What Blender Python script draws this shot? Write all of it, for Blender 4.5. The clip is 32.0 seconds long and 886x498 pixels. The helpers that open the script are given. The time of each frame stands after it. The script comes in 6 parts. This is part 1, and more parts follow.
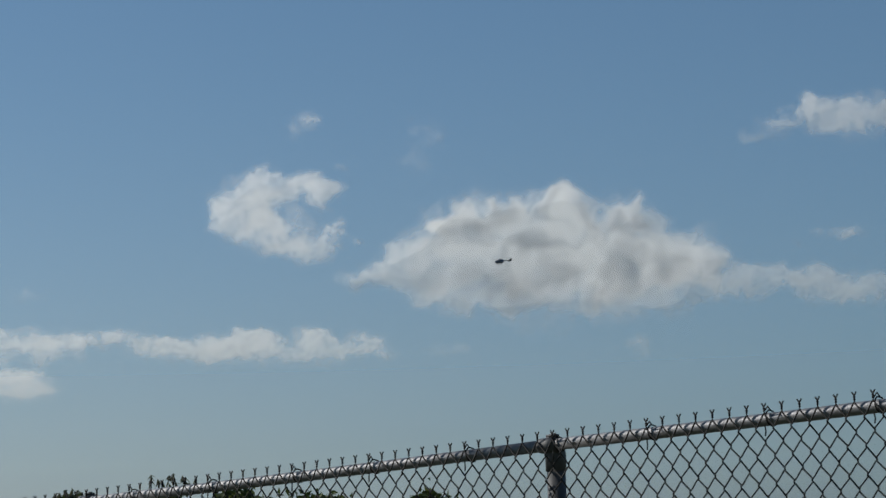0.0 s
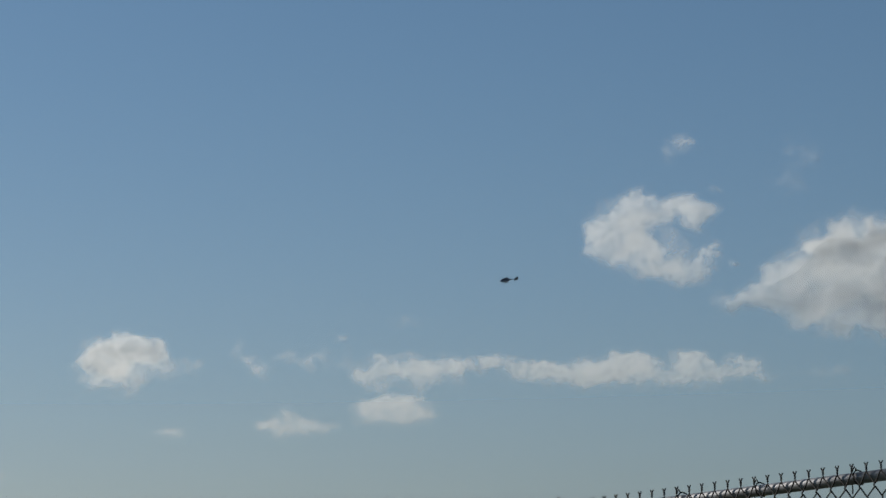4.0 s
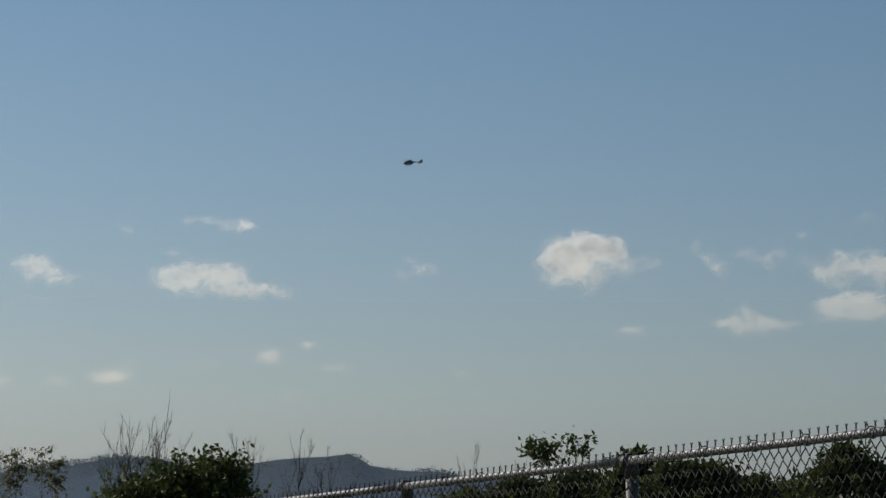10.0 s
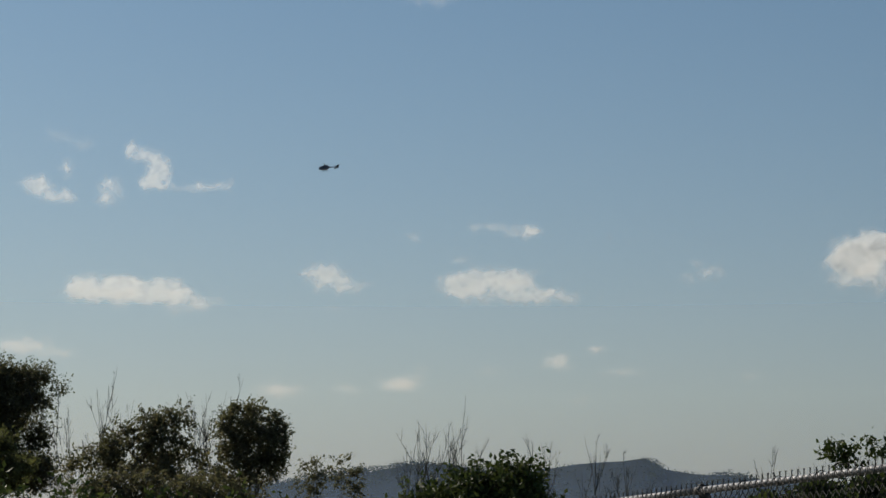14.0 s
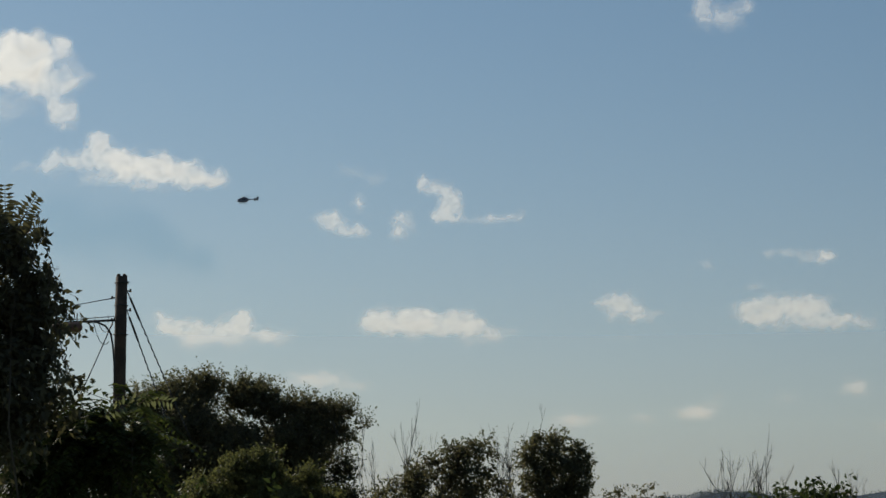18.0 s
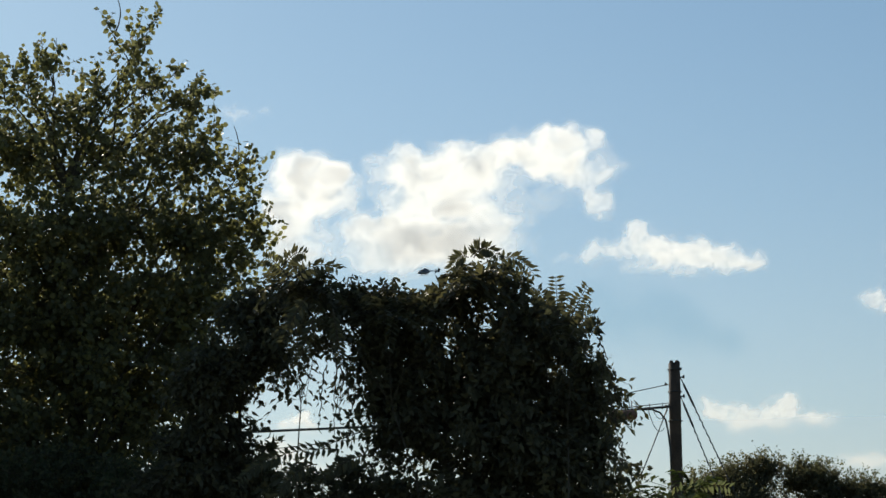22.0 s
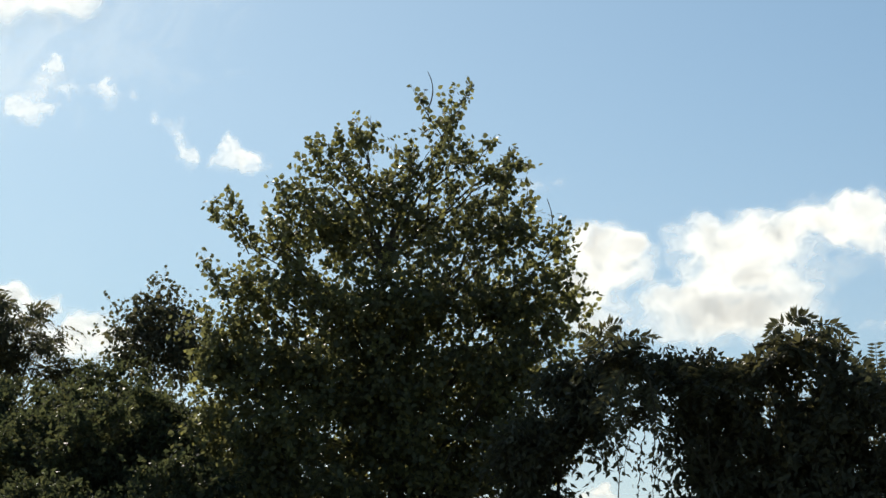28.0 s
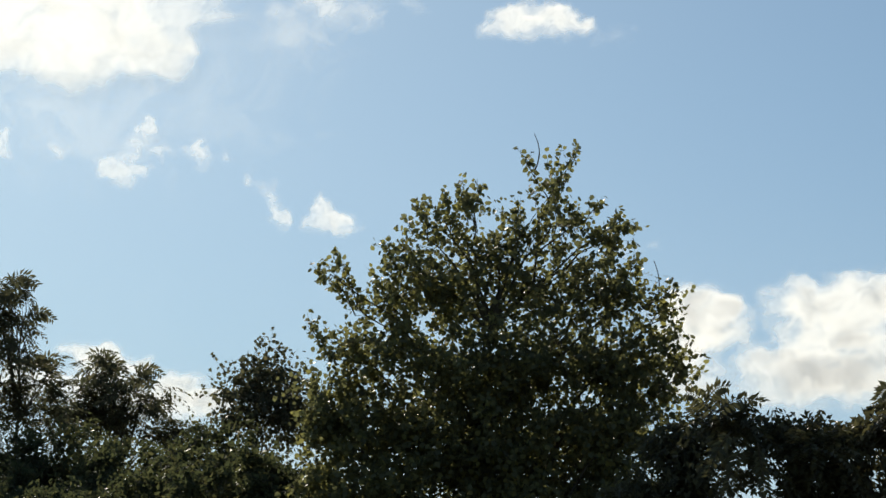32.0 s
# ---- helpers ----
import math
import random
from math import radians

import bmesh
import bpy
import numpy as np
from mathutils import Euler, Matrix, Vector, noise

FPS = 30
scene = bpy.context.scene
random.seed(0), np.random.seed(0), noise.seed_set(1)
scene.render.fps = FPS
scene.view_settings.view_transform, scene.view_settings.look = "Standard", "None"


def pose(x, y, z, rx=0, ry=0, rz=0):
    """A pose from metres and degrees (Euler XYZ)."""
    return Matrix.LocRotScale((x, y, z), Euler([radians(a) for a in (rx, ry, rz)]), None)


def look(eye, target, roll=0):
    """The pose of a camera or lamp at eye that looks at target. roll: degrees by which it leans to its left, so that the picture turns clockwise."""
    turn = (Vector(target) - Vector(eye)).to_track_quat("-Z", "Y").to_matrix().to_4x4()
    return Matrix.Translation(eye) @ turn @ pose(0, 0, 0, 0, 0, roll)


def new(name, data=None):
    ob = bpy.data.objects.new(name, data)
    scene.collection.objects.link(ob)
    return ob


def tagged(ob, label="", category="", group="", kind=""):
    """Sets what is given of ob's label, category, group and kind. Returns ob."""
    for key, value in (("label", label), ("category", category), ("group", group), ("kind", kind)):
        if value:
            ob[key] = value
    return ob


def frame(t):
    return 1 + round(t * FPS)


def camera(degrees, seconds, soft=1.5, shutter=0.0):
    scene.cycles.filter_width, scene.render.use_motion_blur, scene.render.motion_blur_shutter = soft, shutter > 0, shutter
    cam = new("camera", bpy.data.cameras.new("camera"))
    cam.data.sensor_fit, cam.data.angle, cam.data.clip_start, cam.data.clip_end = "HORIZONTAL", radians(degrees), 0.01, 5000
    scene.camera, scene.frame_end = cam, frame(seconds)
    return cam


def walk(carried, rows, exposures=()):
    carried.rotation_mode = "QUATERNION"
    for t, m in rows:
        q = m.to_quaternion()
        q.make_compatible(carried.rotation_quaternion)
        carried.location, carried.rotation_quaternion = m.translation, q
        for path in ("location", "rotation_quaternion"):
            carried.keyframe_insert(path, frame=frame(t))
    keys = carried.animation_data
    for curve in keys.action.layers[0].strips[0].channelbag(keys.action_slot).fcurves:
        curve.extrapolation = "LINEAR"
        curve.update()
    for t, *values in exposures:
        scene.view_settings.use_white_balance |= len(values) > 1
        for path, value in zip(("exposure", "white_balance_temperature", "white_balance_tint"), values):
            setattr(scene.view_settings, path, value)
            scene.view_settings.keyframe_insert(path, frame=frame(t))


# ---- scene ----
EYE = Vector((0.0, 0.0, 1.6))

# seconds, degrees turned to the left, degrees tilted up, degrees of lean
TURNS = """
0 0.00 10.09 -1.77; 0.5 0.87 10.27 -1.58; 1 1.74 10.41 -1.34; 1.5 2.74 10.65 -1.76; 2 3.67 10.85 -1.55;
2.5 4.57 10.28 -1.30; 4.5 10.27 11.19 -1.06; 5 11.75 11.60 -1.09; 5.5 13.13 11.95 -1.09; 6 14.43 12.14 -0.85;
6.5 15.77 12.13 -0.47; 7 16.44 11.53 -0.36; 7.5 16.86 11.32 -0.49; 8 17.33 11.08 -0.39; 8.5 17.61 10.63 -0.18;
9 18.16 9.87 0.21; 9.5 18.79 9.08 0.26; 10 19.38 8.61 0.12; 10.5 20.01 8.40 0.32; 11 20.69 8.39 0.47;
11.5 21.48 8.53 0.53; 12 22.26 8.75 0.69; 12.5 23.07 8.81 0.47; 13 23.99 8.77 0.18; 13.5 25.01 8.71 -0.04;
14 26.03 8.71 0.03; 14.5 26.84 8.76 -0.12; 16.5 29.77 8.84 -0.12; 17 30.56 8.81 0.05; 17.5 31.76 8.88 -0.09;
18 32.84 9.38 -0.07; 18.5 34.04 10.03 0.04; 19 35.75 10.24 0.09; 19.5 37.09 10.44 0.16; 20 38.35 10.64 0.22;
20.5 40.24 10.77 -0.21; 21 42.81 10.94 -0.55; 21.5 44.66 11.13 -0.37; 22 45.37 11.32 -0.22; 22.5 46.17 11.36 -0.14;
23 47.02 11.26 0.34; 23.5 47.41 11.19 0.39; 24 47.98 11.24 0.62; 24.5 48.83 11.37 0.55; 25 49.82 11.54 0.43;
25.5 50.74 11.84 0.26; 27.5 52.40 12.69 0.22; 28 52.61 12.93 0.16; 28.5 54.28 13.66 0.47; 29 55.09 14.02 0.84;
29.5 55.56 14.13 1.06; 30 55.45 13.68 1.29; 30.5 55.48 13.66 1.06; 31 55.43 13.74 0.87; 31.5 55.28 13.96 0.85;
32 55.09 14.31 0.78
"""
rows = []
for line in TURNS.split(";"):
    t, yaw, tilt, lean = [float(v) for v in line.split()]
    m = Matrix.Translation(EYE) @ pose(0, 0, 0, 0, 0, yaw) @ pose(0, 0, 0, 90 + tilt) @ pose(0, 0, 0, 0, 0, lean)
    rows.append((t, m))
EXPOSURES = [(0.0, 0.05, 6400, 9), (6.0, -0.11, 6650, 9), (11.0, -0.09, 6850, 10), (19.0, -0.13, 7050, 9), (21.0, 0.08, 7050, 8), (23.0, 0.55, 7050, 8), (25.5, 0.68, 7050, 8), (28.0, 0.41, 7050, 8), (30.0, 0.28, 7050, 8), (32.0, 0.25, 7050, 8)]
cam = camera(19.77, 32.0, soft=1.5)
walk(cam, rows, EXPOSURES)

# ---- light ----
SUN_AZ, SUN_EL = 73.0, 33.0
TO_SUN = Vector((-math.sin(radians(SUN_AZ)) * math.cos(radians(SUN_EL)), math.cos(radians(SUN_AZ)) * math.cos(radians(SUN_EL)), math.sin(radians(SUN_EL))))
world = bpy.data.worlds.new("sky")
scene.world = world
world.use_nodes = True
wn = world.node_tree.nodes
sky = wn.new("ShaderNodeTexSky")
sky.sky_type = "NISHITA"
sky.sun_disc = False
sky.sun_elevation = radians(SUN_EL)
sky.sun_rotation = radians(-SUN_AZ)
sky.altitude = 200
sky.air_density, sky.dust_density, sky.ozone_density = 1.0, 0.52, 1.4
wn["Background"].inputs["Strength"].default_value = 0.07
clean = wn.new("ShaderNodeMixRGB")
clean.blend_type = "MULTIPLY"
clean.inputs["Fac"].default_value = 1.0
clean.inputs["Color2"].default_value = (0.805, 0.985, 1.06, 1)  # clear autumn air
world.node_tree.links.new(sky.outputs[0], clean.inputs["Color1"])
world.node_tree.links.new(clean.outputs[0], wn["Background"].inputs["Color"])
sun = new("sun", bpy.data.lights.new("sun", "SUN"))
sun.data.energy, sun.data.angle, sun.data.color = 4.0, radians(0.53), (1.0, 0.955, 0.885)
sun.matrix_world = look((0, 0, 0), -TO_SUN)


# ---- materials ----
def mat(name):
    m = bpy.data.materials.new(name)
    m.use_nodes = True
    nt = m.node_tree
    nt.nodes.clear()
    out = nt.nodes.new("ShaderNodeOutputMaterial")
    return m, nt, out


def node(nt, kind, **values):
    n = nt.nodes.new(kind)
    for k, v in values.items():
        n.inputs[k.replace("_", " ")].default_value = v
    return n


def noise_tex(nt, scale, detail=4.0, rough=0.55, space="Object"):
    co = nt.nodes.new("ShaderNodeTexCoord")
    n = node(nt, "ShaderNodeTexNoise", Scale=scale, Detail=detail, Roughness=rough)
    nt.links.new(co.outputs[space], n.inputs["Vector"])
    return n


def ramp(nt, src, stops):
    r = nt.nodes.new("ShaderNodeValToRGB")
    e = r.color_ramp.elements
    while len(e) < len(stops):
        e.new(0.5)
    for i, (p, c) in enumerate(stops):
        e[i].position, e[i].color = p, (*c, 1)
    nt.links.new(src, r.inputs["Fac"])
    return r


def surface(name, dark, light, scale, rough, metal=0.0, bump=0.2, fine=8.0, gloss=0.5):
    """Plain solid surface with grain at two scales."""
    m, nt, out = mat(name)
    b = node(nt, "ShaderNodeBsdfPrincipled", Roughness=rough, Metallic=metal)
    b.inputs["Specular IOR Level"].default_value = gloss
    a, f = noise_tex(nt, scale), noise_tex(nt, scale * fine, 6.0)
    mix = nt.nodes.new("ShaderNodeMath")
    mix.operation = "MULTIPLY_ADD"
    mix.inputs[1].default_value = 0.4
    nt.links.new(f.outputs["Fac"], mix.inputs[0])
    half = nt.nodes.new("ShaderNodeMath")
    half.operation = "MULTIPLY"
    half.inputs[1].default_value = 0.6
    nt.links.new(a.outputs["Fac"], half.inputs[0])
    nt.links.new(half.outputs[0], mix.inputs[2])
    r = ramp(nt, mix.outputs[0], [(0.3, dark), (0.7, light)])
    nt.links.new(r.outputs["Color"], b.inputs["Base Color"])
    bp = node(nt, "ShaderNodeBump", Strength=bump, Distance=0.01)
    nt.links.new(f.outputs["Fac"], bp.inputs["Height"])
    nt.links.new(bp.outputs["Normal"], b.inputs["Normal"])
    nt.links.new(b.outputs[0], out.inputs[0])
    return m


def leaf_mat(name, dark, light, turned, through_light=0.35, gloss=0.3):
    """Leaves that differ one by one, with light passing through them."""
    m, nt, out = mat(name)
    geo = nt.nodes.new("ShaderNodeNewGeometry")
    big = noise_tex(nt, 0.6, 2.0)
    add = nt.nodes.new("ShaderNodeMath")
    add.operation = "MULTIPLY_ADD"
    add.inputs[1].default_value = 0.55
    nt.links.new(geo.outputs["Random Per Island"], add.inputs[0])
    part_ = nt.nodes.new("ShaderNodeMath")
    part_.operation = "MULTIPLY"
    part_.inputs[1].default_value = 0.5
    nt.links.new(big.outputs["Fac"], part_.inputs[0])
    nt.links.new(part_.outputs[0], add.inputs[2])
    r = ramp(nt, add.outputs[0], [(0.1, dark), (0.6, light), (0.86, turned)])
    d = node(nt, "ShaderNodeBsdfPrincipled", Roughness=0.45)
    d.inputs["Specular IOR Level"].default_value = gloss
    nt.links.new(r.outputs["Color"], d.inputs["Base Color"])
    tr = nt.nodes.new("ShaderNodeBsdfTranslucent")
    gain = nt.nodes.new("ShaderNodeMixRGB")
    gain.blend_type = "MULTIPLY"
    gain.inputs["Fac"].default_value = 1.0
    gain.inputs["Color2"].default_value = (1.18, 1.2, 0.82, 1)
    nt.links.new(r.outputs["Color"], gain.inputs["Color1"])
    nt.links.new(gain.outputs["Color"], tr.inputs["Color"])
    ms = nt.nodes.new("ShaderNodeMixShader")
    ms.inputs["Fac"].default_value = through_light
    nt.links.new(d.outputs[0], ms.inputs[1])
    nt.links.new(tr.outputs[0], ms.inputs[2])
    nt.links.new(ms.outputs[0], out.inputs[0])
    return m


def cloud_mat(name, thin, shade_grey):
    """White droplets: scatter sunlight all ways; the thickness attribute carries painted grey shade."""
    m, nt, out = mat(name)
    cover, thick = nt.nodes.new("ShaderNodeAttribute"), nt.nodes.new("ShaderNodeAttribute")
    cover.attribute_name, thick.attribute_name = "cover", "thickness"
    shade_tint = ramp(nt, thick.outputs["Fac"], [(0.15, thin), (0.95, shade_grey)])
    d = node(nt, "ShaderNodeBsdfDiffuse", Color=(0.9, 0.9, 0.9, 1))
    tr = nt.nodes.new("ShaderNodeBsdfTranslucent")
    nt.links.new(shade_tint.outputs["Color"], tr.inputs["Color"])
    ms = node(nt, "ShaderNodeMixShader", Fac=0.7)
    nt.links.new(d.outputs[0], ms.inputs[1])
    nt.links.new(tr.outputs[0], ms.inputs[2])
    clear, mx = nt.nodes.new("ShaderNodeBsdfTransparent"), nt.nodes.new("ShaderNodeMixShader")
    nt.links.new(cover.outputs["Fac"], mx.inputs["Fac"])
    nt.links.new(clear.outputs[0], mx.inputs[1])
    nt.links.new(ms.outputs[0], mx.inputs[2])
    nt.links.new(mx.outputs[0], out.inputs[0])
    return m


# second colour is the painted grey of the shaded parts
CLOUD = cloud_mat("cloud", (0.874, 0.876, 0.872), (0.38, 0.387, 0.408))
BARK = surface("bark", (0.05, 0.04, 0.03), (0.13, 0.11, 0.085), 3.0, 0.9, bump=0.6, gloss=0.05)
DEADWOOD = surface("bare_wood", (0.05, 0.046, 0.042), (0.12, 0.11, 0.10), 3.0, 0.9, bump=0.4, gloss=0.05)
POLEWOOD = surface("pole_wood", (0.03, 0.019, 0.014), (0.10, 0.062, 0.042), 4.0, 0.85, bump=0.5)
GALV = surface("galvanised_steel", (0.13, 0.13, 0.135), (0.23, 0.23, 0.24), 9.0, 0.55, 0.45, bump=0.25)
WIRE = surface("weathered_wire", (0.009, 0.009, 0.009), (0.024, 0.023, 0.022), 30.0, 0.65, 0.1, bump=0.1, gloss=0.2)
POSTMAT = surface("grey_post_steel", (0.035, 0.036, 0.038), (0.07, 0.07, 0.073), 8.0, 0.6, 0.0, bump=0.1)
CABLE = surface("black_cable", (0.02, 0.02, 0.02), (0.05, 0.05, 0.05), 20.0, 0.6)
RUST = surface("brown_case", (0.10, 0.05, 0.035), (0.18, 0.09, 0.06), 6.0, 0.6)
SOIL = surface("meadow_soil", (0.05, 0.06, 0.025), (0.11, 0.11, 0.05), 0.25, 0.95, bump=0.3)
# far ridge: blue-grey of the distance haze is put into this colour
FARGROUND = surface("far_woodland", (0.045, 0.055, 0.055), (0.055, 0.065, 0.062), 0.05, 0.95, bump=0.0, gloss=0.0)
# navy paint made paler, with the haze in front put into it
NAVY = surface("dark_blue_paint", (0.10, 0.11, 0.155), (0.13, 0.14, 0.19), 1.5, 0.3, bump=0.0)
SILVER = surface("pale_paint", (0.48, 0.48, 0.49), (0.58, 0.58, 0.59), 1.5, 0.35, bump=0.0)
GLASS = surface("dark_glazing", (0.01, 0.012, 0.015), (0.02, 0.022, 0.026), 2.0, 0.08, bump=0.0)
BLADE = surface("rotor_grey", (0.04, 0.04, 0.045), (0.07, 0.07, 0.075), 3.0, 0.5, bump=0.0)
AMBER = surface("orange_fur", (0.22, 0.09, 0.02), (0.40, 0.18, 0.04), 900.0, 0.9)
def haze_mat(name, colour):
    """Haze put into a tinted sheet: scatters light forwards and back, as thick as set."""
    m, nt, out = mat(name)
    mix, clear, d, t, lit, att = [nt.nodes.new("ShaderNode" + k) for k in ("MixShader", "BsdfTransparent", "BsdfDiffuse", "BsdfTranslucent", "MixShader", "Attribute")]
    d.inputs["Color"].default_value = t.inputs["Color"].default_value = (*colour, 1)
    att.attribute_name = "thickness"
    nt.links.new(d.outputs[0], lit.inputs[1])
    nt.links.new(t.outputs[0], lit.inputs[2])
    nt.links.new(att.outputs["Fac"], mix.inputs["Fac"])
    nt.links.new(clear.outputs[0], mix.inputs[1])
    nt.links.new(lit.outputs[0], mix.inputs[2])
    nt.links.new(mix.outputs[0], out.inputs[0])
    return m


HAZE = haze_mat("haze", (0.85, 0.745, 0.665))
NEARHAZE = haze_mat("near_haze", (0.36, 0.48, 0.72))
WING = surface("smoky_wing", (0.06, 0.05, 0.045), (0.10, 0.085, 0.07), 300.0, 0.4)
POPLAR = leaf_mat("poplar_leaf", (0.09, 0.092, 0.06), (0.168, 0.165, 0.095), (0.275, 0.25, 0.10), 0.58, 0.3)
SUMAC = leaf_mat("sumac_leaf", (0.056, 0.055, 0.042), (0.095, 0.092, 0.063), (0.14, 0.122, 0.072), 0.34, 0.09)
OAK = leaf_mat("oak_leaf", (0.072, 0.07, 0.052), (0.115, 0.112, 0.074), (0.17, 0.135, 0.085), 0.5, 0.08)
OLIVE = leaf_mat("olive_leaf", (0.07, 0.075, 0.042), (0.12, 0.125, 0.06), (0.16, 0.15, 0.07), 0.5, 0.1)
GREYLEAF = leaf_mat("grey_green_leaf", (0.055, 0.056, 0.045), (0.10, 0.10, 0.074), (0.15, 0.125, 0.09), 0.5, 0.06)
BUSH = leaf_mat("bush_leaf", (0.027, 0.04, 0.017), (0.055, 0.073, 0.027), (0.10, 0.115, 0.04), 0.3, 0.08)
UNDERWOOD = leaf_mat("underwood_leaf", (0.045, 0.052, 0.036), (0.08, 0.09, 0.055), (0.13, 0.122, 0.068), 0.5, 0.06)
# paler, glossier leaf: the sunlight on one frond is put into the colour
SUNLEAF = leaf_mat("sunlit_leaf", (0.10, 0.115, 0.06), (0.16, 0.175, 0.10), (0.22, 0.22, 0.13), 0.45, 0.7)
# far treetops greyed and blued too, distance haze in the leaf colour
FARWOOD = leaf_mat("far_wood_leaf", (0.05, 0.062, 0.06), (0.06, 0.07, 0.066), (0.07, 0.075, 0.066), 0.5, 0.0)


# ---- mesh helpers ----
def P(az, el, r):
    """The place at az degrees to the left, el degrees up, r metres away along the ground."""
    a = radians(az)
    return Vector((-r * math.sin(a), r * math.cos(a), EYE.z + r * math.tan(radians(el))))


def mesh_of(name, verts, faces, material, smooth=False):
    me = bpy.data.meshes.new(name)
    me.from_pydata([tuple(v) for v in verts], [], faces)
    me.materials.append(material)
    if smooth:
        me.polygons.foreach_set("use_smooth", [True] * len(me.polygons))
    me.update()
    return me


def array_mesh(name, verts, tris, material):
    """A mesh from arrays of corners and triangles."""
    me = bpy.data.meshes.new(name)
    me.vertices.add(len(verts))
    me.vertices.foreach_set("co", np.asarray(verts, dtype=np.float32).ravel())
    n = len(tris)
    me.loops.add(n * 3)
    me.polygons.add(n)
    me.polygons.foreach_set("loop_start", np.arange(n, dtype=np.int32) * 3)
    me.loops.foreach_set("vertex_index", np.asarray(tris, dtype=np.int32).ravel())
    me.materials.append(material)
    me.update(calc_edges=True)
    me.validate()
    return me


def child(name, me, parent, label="", kind=""):
    ob = new(name, me)
    ob.parent = parent
    return tagged(ob, label=label, kind=kind)


class Geo:
    """Collects tubes, boxes and other solids into one mesh."""

    def __init__(self):
        self.v, self.f = [], []

    def tube(self, pts, radii, sides=6, cap=True):
        pts = [Vector(p) for p in pts]
        base = len(self.v)
        up = Vector((0.31, 0.17, 0.93))
        for i, p in enumerate(pts):
            d = (pts[min(i + 1, len(pts) - 1)] - pts[max(i - 1, 0)]).normalized()
            a = d.cross(up)
            if a.length < 0.05:
                a = d.cross(Vector((1, 0, 0)))
            a.normalize()
            b = d.cross(a)
            r = radii[i] if hasattr(radii, "__len__") else radii
            for k in range(sides):
                w = 2 * math.pi * k / sides
                self.v.append(p + (a * math.cos(w) + b * math.sin(w)) * r)
        for i in range(len(pts) - 1):
            for k in range(sides):
                q, w = base + i * sides, (k + 1) % sides
                self.f.append((q + k, q + w, q + sides + w, q + sides + k))
        if cap:
            self.f.append(tuple(base + k for k in range(sides - 1, -1, -1)))
            e = base + (len(pts) - 1) * sides
            self.f.append(tuple(e + k for k in range(sides)))
        return self

    def rings(self, rings):
        """Skin over closed rings of equal length."""
        base, n = len(self.v), len(rings[0])
        for r in rings:
            self.v.extend(Vector(p) for p in r)
        for i in range(len(rings) - 1):
            for k in range(n):
                q, w = base + i * n, (k + 1) % n
                self.f.append((q + k, q + w, q + n + w, q + n + k))
        self.f.append(tuple(base + k for k in range(n - 1, -1, -1)))
        self.f.append(tuple(base + (len(rings) - 1) * n + k for k in range(n)))
        return self

    def box(self, c, size, m=None):
        base = len(self.v)
        c = Vector(c)
        for sx in (-1, 1):
            for sy in (-1, 1):
                for sz in (-1, 1):
                    p = Vector((sx * size[0] / 2, sy * size[1] / 2, sz * size[2] / 2))
                    self.v.append(c + ((m @ p) if m else p))
        for q in ((0, 1, 3, 2), (4, 6, 7, 5), (0, 4, 5, 1), (2, 3, 7, 6), (0, 2, 6, 4), (1, 5, 7, 3)):
            self.f.append(tuple(base + k for k in q))
        return self

    def mesh(self, name, material, smooth=True, shift=None):
        v = [p - shift for p in self.v] if shift is not None else self.v
        return mesh_of(name, v, self.f, material, smooth)


def bend(a, b, rng, sag=0.0, wob=0.06, n=5):
    """A slightly crooked line from a to b."""
    a, b = Vector(a), Vector(b)
    L = (b - a).length
    out = []
    for i in range(n):
        s = i / (n - 1)
        w = math.sin(math.pi * s) * wob * L
        out.append(a.lerp(b, s) + Vector((rng.uniform(-w, w), rng.uniform(-w, w), rng.uniform(-w, w) * 0.5 + sag * L * math.sin(math.pi * s))))
    return out


# ---- foliage ----
def unit(v):
    return v / np.maximum(np.linalg.norm(v, axis=1, keepdims=True), 1e-9)


def leaf_cloud(base, along, face, length, width, shape):
    """Corners and triangles for leaves: base points, directions, facing vectors and sizes."""
    n = len(base)
    side = unit(np.cross(along, face))
    nor = unit(np.cross(side, along))
    L, Wd = length[:, None], width[:, None]
    if shape == "round":
        cuts = ((0, 0, 0), (0.22, -0.42, 0.05), (0.62, -0.40, 0.06), (1.0, 0, -0.04), (0.62, 0.40, 0.06), (0.22, 0.42, 0.05))
        tri = ((0, 1, 3), (1, 2, 3), (0, 3, 5), (3, 4, 5))
    else:
        cuts = ((0, 0, 0), (0.42, -0.5, 0.08), (1.0, 0, -0.10), (0.42, 0.5, 0.08))
        tri = ((0, 1, 2), (0, 2, 3))
    k = len(cuts)
    v = np.empty((n, k, 3))
    for i, (a, s, h) in enumerate(cuts):
        v[:, i] = base + along * L * a + side * Wd * s + nor * L * h
    t = np.arange(n)[:, None, None] * k + np.array(tri)[None]
    return v.reshape(-1, 3), t.reshape(-1, 3)


